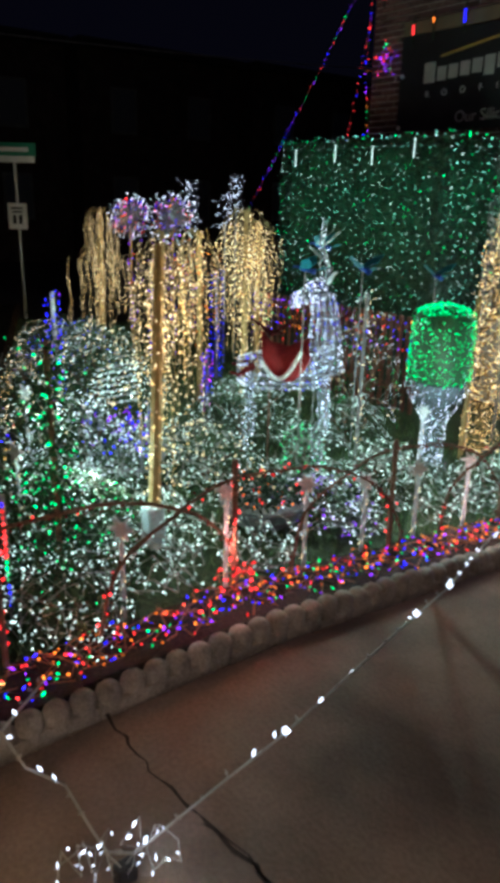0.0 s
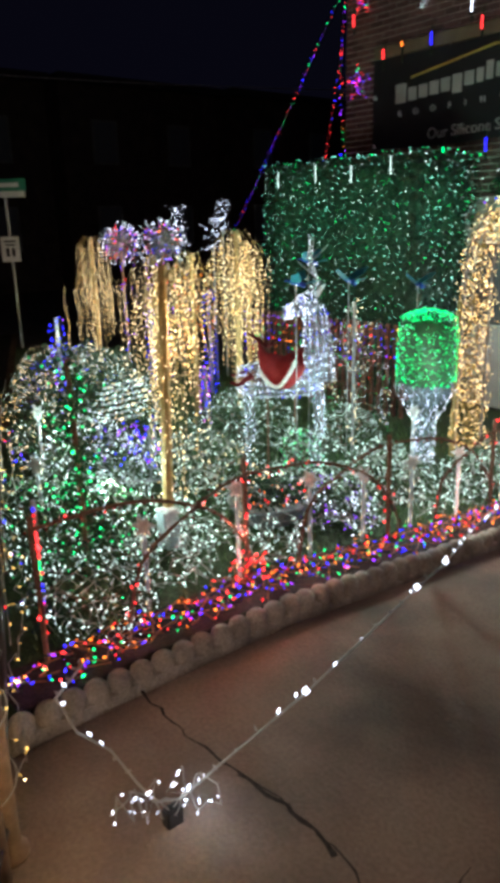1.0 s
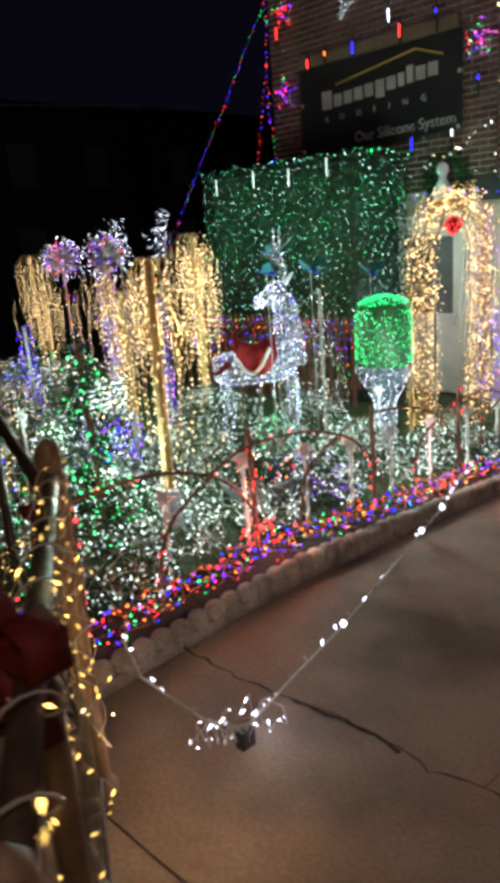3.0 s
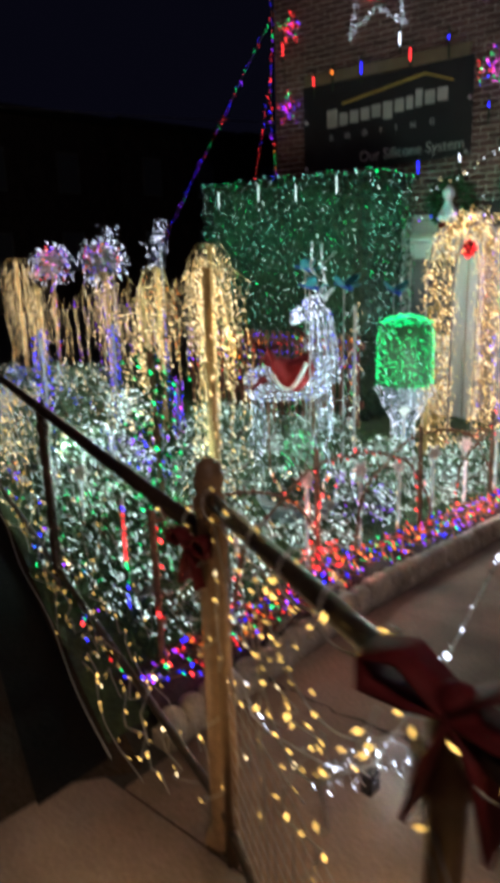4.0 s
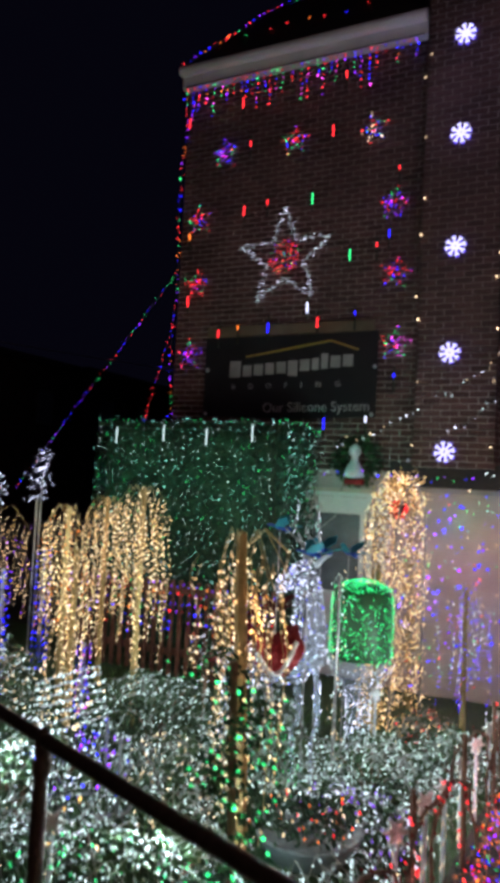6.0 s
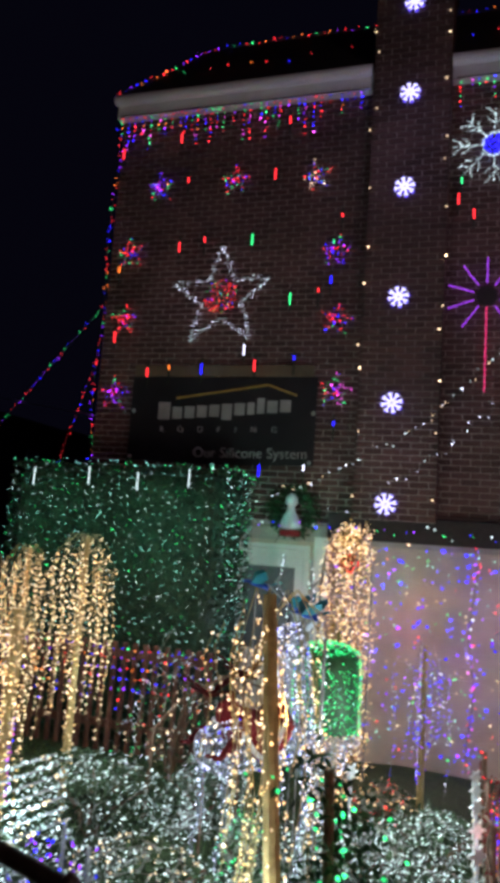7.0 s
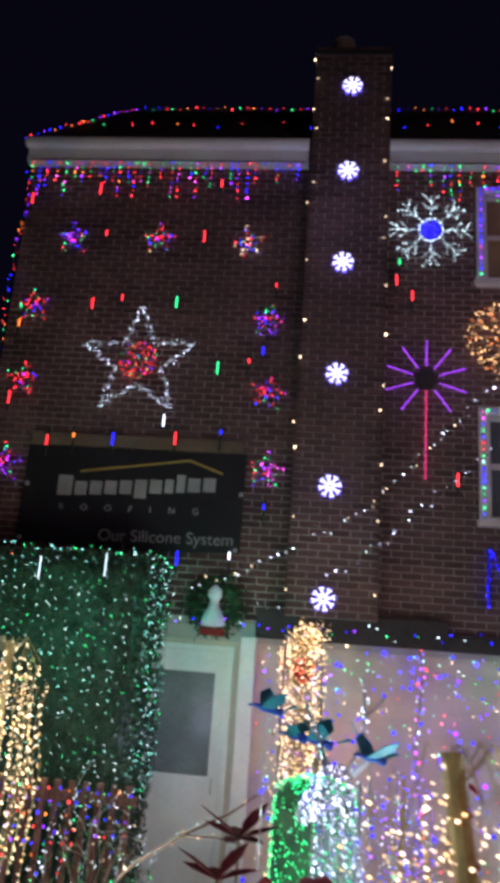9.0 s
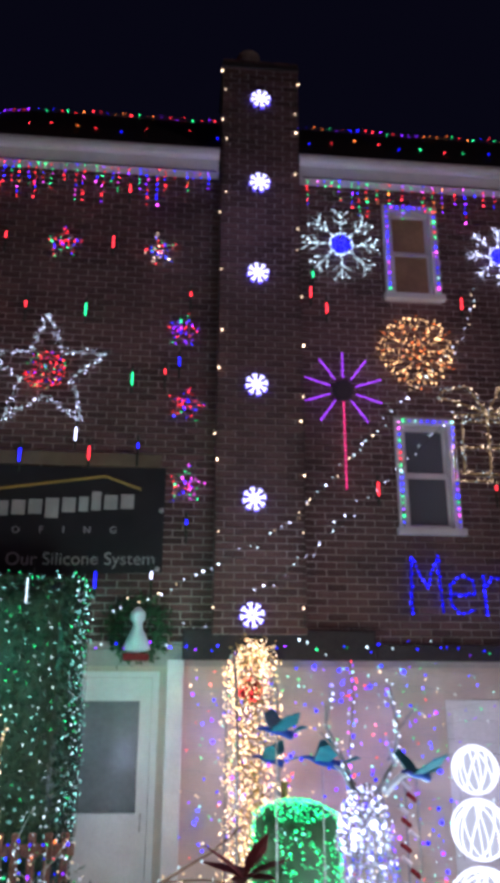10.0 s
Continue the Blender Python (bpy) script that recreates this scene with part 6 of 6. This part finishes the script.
plate("speed_plate", (SX, SY, 1.45), 0.32, 0.42, SIGNWHITE, 0.035)
for z, w in ((1.58, 0.2), (1.52, 0.16)):
    plate("speed_bar", (SX, SY, z), w, 0.03, INK, 0.045)
for x, w in ((-0.05, 1), (0.05, 1)):
    plate("speed_digit", Vector((SX, SY, 1.4)) + f * x, 0.06, 0.14, INK, 0.045)
cb = thing("overhead_cable", "thin dark cable over the street", "cable", (-14, 2, 6))
put("wire", Geo().tube(sag((-26, -8, 7.2), (-12, 22, 6.4), 0.5), 0.02, 5), STEEL, cb)

# dark row houses over the street
DARKW = mat("far_brick", (0.05, 0.035, 0.03), 0.9, scale=3, vary=0.3)
PALEW = mat("far_window_frame", (0.12, 0.12, 0.12), 0.6, scale=3, vary=0.2)
for k in range(6):
    x0, y0 = -24 + 0.5 * k, -10 + k * 7.5
    hs = thing("far_house", "dark brick row house over the street", "house", (x0, y0, -0.6), "far row houses")
    put("wall", Geo().box((x0 - 8, y0, -0.6), (x0, y0 + 7.2, 6.8)), DARKW, hs)
    put("roof", Geo().box((x0 - 8.2, y0 - 0.1, 6.8), (x0 + 0.3, y0 + 7.3, 7.1), 0.05), ROOF, hs)
    for yy in (1.2, 4.6):
        for zz in (0.9, 4.0):
            w = put("window", Geo().box((x0, y0 + yy, zz), (x0 + 0.06, y0 + yy + 1.1, zz + 1.6)), PALEW, hs)
            put("pane", Geo().box((x0 + 0.05, y0 + yy + 0.1, zz + 0.1), (x0 + 0.07, y0 + yy + 1.0, zz + 1.5)), GLASS, w)
fl = thing("far_street_lights", "small orange lights far down the street", "light", (-22, 2, 1))
lights(fl, [(Vector((-23.46, -2.0 + rnd.uniform(0, 6), 1.2 + rnd.uniform(-0.5, 0.8))), "amber", None) for k in range(5)], 0.04, 1.0)

# ---- pieces: edging stones and bricks ----
edge = thing("stone_edging", "scalloped concrete edging stones along the bed", "edging", (1.38, -4.5, 0), kind="structure")
stone = Geo().lathe((0, 0, 0), ((0.05, -0.06), (0.052, 0.0), (0.052, 0.045), (0.047, 0.06), (0.034, 0.074), (0.016, 0.081), (0.003, 0.083)), 12)
for k in range(12):
    y0 = -7.36 + 0.53 * k
    put("footing", Geo().box((1.325, y0, G(y0) - 0.12), (1.415, y0 + 0.525, G(y0 + 0.5) + 0.035), 0.006), EDGING, edge)
first = put("edging_stone", stone, EDGING, edge, smooth=True)
y = -7.3
k = 0
while y < -1.0:
    if k == 0:
        o = first
    else:
        o = bpy.data.objects.new("edging_stone", first.data)
        scene.collection.objects.link(o)
        o.parent, o.matrix_parent_inverse = edge, first.matrix_parent_inverse.copy()
    o.location = (1.37 + rnd.uniform(-0.004, 0.004), y, G(y) + rnd.uniform(-0.006, 0.004) + 0.02)
    o.rotation_euler = (radians(rnd.uniform(-2, 2)), 0, radians(rnd.uniform(-3, 3)))
    y += 0.1025 if k % 5 else 0.108
    k += 1
put("wire_edge", Geo().tube([(x, edge_y(x) + 0.012 * math.sin(x * 5), 0.03) for x in np.linspace(-5.0, 1.33, 50)], 0.0035, 6), PALECORD, edge, "thin pale wire along the foot of the bed")

BL, BH, CO = 0.203, 0.064, 0.0745
rest = Geo()


def brick_mesh(w):
    g = Geo().add([(0, -0.0, 0), (w, 0, 0), (w, 0, BH), (0, 0, BH), (0.003, -0.011, 0.003), (w - 0.003, -0.011, 0.003), (w - 0.003, -0.011, BH - 0.003), (0.003, -0.011, BH - 0.003)],
                  [(4, 5, 6, 7), (0, 1, 5, 4), (1, 2, 6, 5), (2, 3, 7, 6), (3, 0, 4, 7)])
    return g


shared = None
count = 0
row = 0
z = 2.03
while z < 7.4:
    x = X0 + (0.0 if row % 2 else -0.107)
    while x < X1:
        a, b = max(x, X0), min(x + BL, X1)
        if b - a > 0.03:
            hit = any(a < h[1] + 0.01 and b > h[0] - 0.01 and z + BH > h[2] - 0.02 and z < h[3] + 0.01 for h in wins)
            if hit:
                for h in wins:
                    if z + BH > h[2] - 0.02 and z < h[3] + 0.01 and a < h[1] + 0.01 and b > h[0] - 0.01:
                        if a < h[0] - 0.04:
                            b = h[0] - 0.012
                            hit = False
                        elif b > h[1] + 0.04:
                            a = h[1] + 0.012
                            hit = False
            behind = CX0 < a and b < CX1
            under = -3.38 < a and b < -1.0 and 2.72 < z < 3.7
            if not hit and not behind and not under and b - a > 0.03:
                near = 0.5 < a < 1.5 and 2.1 < z < 7.0 and b - a > 0.2
                if near and count < 290:
                    if shared is None:
                        shared = put("brick", brick_mesh(BL), BRICK, house)
                        o = shared
                    else:
                        o = bpy.data.objects.new("brick", shared.data)
                        scene.collection.objects.link(o)
                        o.parent, o.matrix_parent_inverse = house, shared.matrix_parent_inverse.copy()
                    o.location = (a, 0.012 + rnd.uniform(-0.002, 0.002), z)
                    count += 1
                else:
                    g = brick_mesh(b - a)
                    dy = 0.012 + rnd.uniform(-0.003, 0.002)
                    rest.add([(p[0] + a, p[1] + dy, p[2] + z) for p in g.v], g.f)
        x += BL + 0.0105
    z += CO
    row += 1
put("brick_courses", rest, BRICKS, house, kind="stuff")
# chimney bricks: front face, then the returns
rest = Geo()
shared = None
count = 0
row = 0
z = 2.105
W_ = CX1 - CX0
while z < 9.05:
    x = CX0 + (0.0 if row % 2 else -0.107)
    while x < CX1 - 0.02:
        a, b = max(x, CX0), min(x + BL, CX1)
        if b - a > 0.03:
            if b - a > 0.2 and 2.1 < z < 9.0 and count < 290:
                if shared is None:
                    shared = put("brick", brick_mesh(BL), BRICK, chim)
                    o = shared
                else:
                    o = bpy.data.objects.new("brick", shared.data)
                    scene.collection.objects.link(o)
                    o.parent, o.matrix_parent_inverse = chim, shared.matrix_parent_inverse.copy()
                o.location = (a, CY + 0.011 + rnd.uniform(-0.002, 0.002), z)
                count += 1
            else:
                g = brick_mesh(b - a)
                rest.add([(p[0] + a, p[1] + CY + 0.011 + rnd.uniform(-0.002, 0.002), p[2] + z) for p in g.v], g.f)
        x += BL + 0.0105
    for sx, sg in ((CX0 + 0.011, -1), (CX1 - 0.011, 1)):
        ends = ((CY + 0.01, CY + 0.1), (CY + 0.11, 0.0)) if row % 2 else ((CY + 0.01, 0.0),)
        for y0, y1 in ends + (((0.01, 0.21), (0.22, 0.42)) if z > 7.8 else ()):
            rest.add([(sx, y0, z), (sx, y1, z), (sx, y1, z + BH), (sx, y0, z + BH), (sx + sg * 0.011, y0, z + 0.003), (sx + sg * 0.011, y1, z + 0.003), (sx + sg * 0.011, y1, z + BH - 0.003), (sx + sg * 0.011, y0, z + BH - 0.003)], [(4, 5, 6, 7), (0, 1, 5, 4), (1, 2, 6, 5), (2, 3, 7, 6), (3, 0, 4, 7)])
    z += CO
    row += 1
put("brick_courses", rest, BRICKS, chim, kind="stuff")
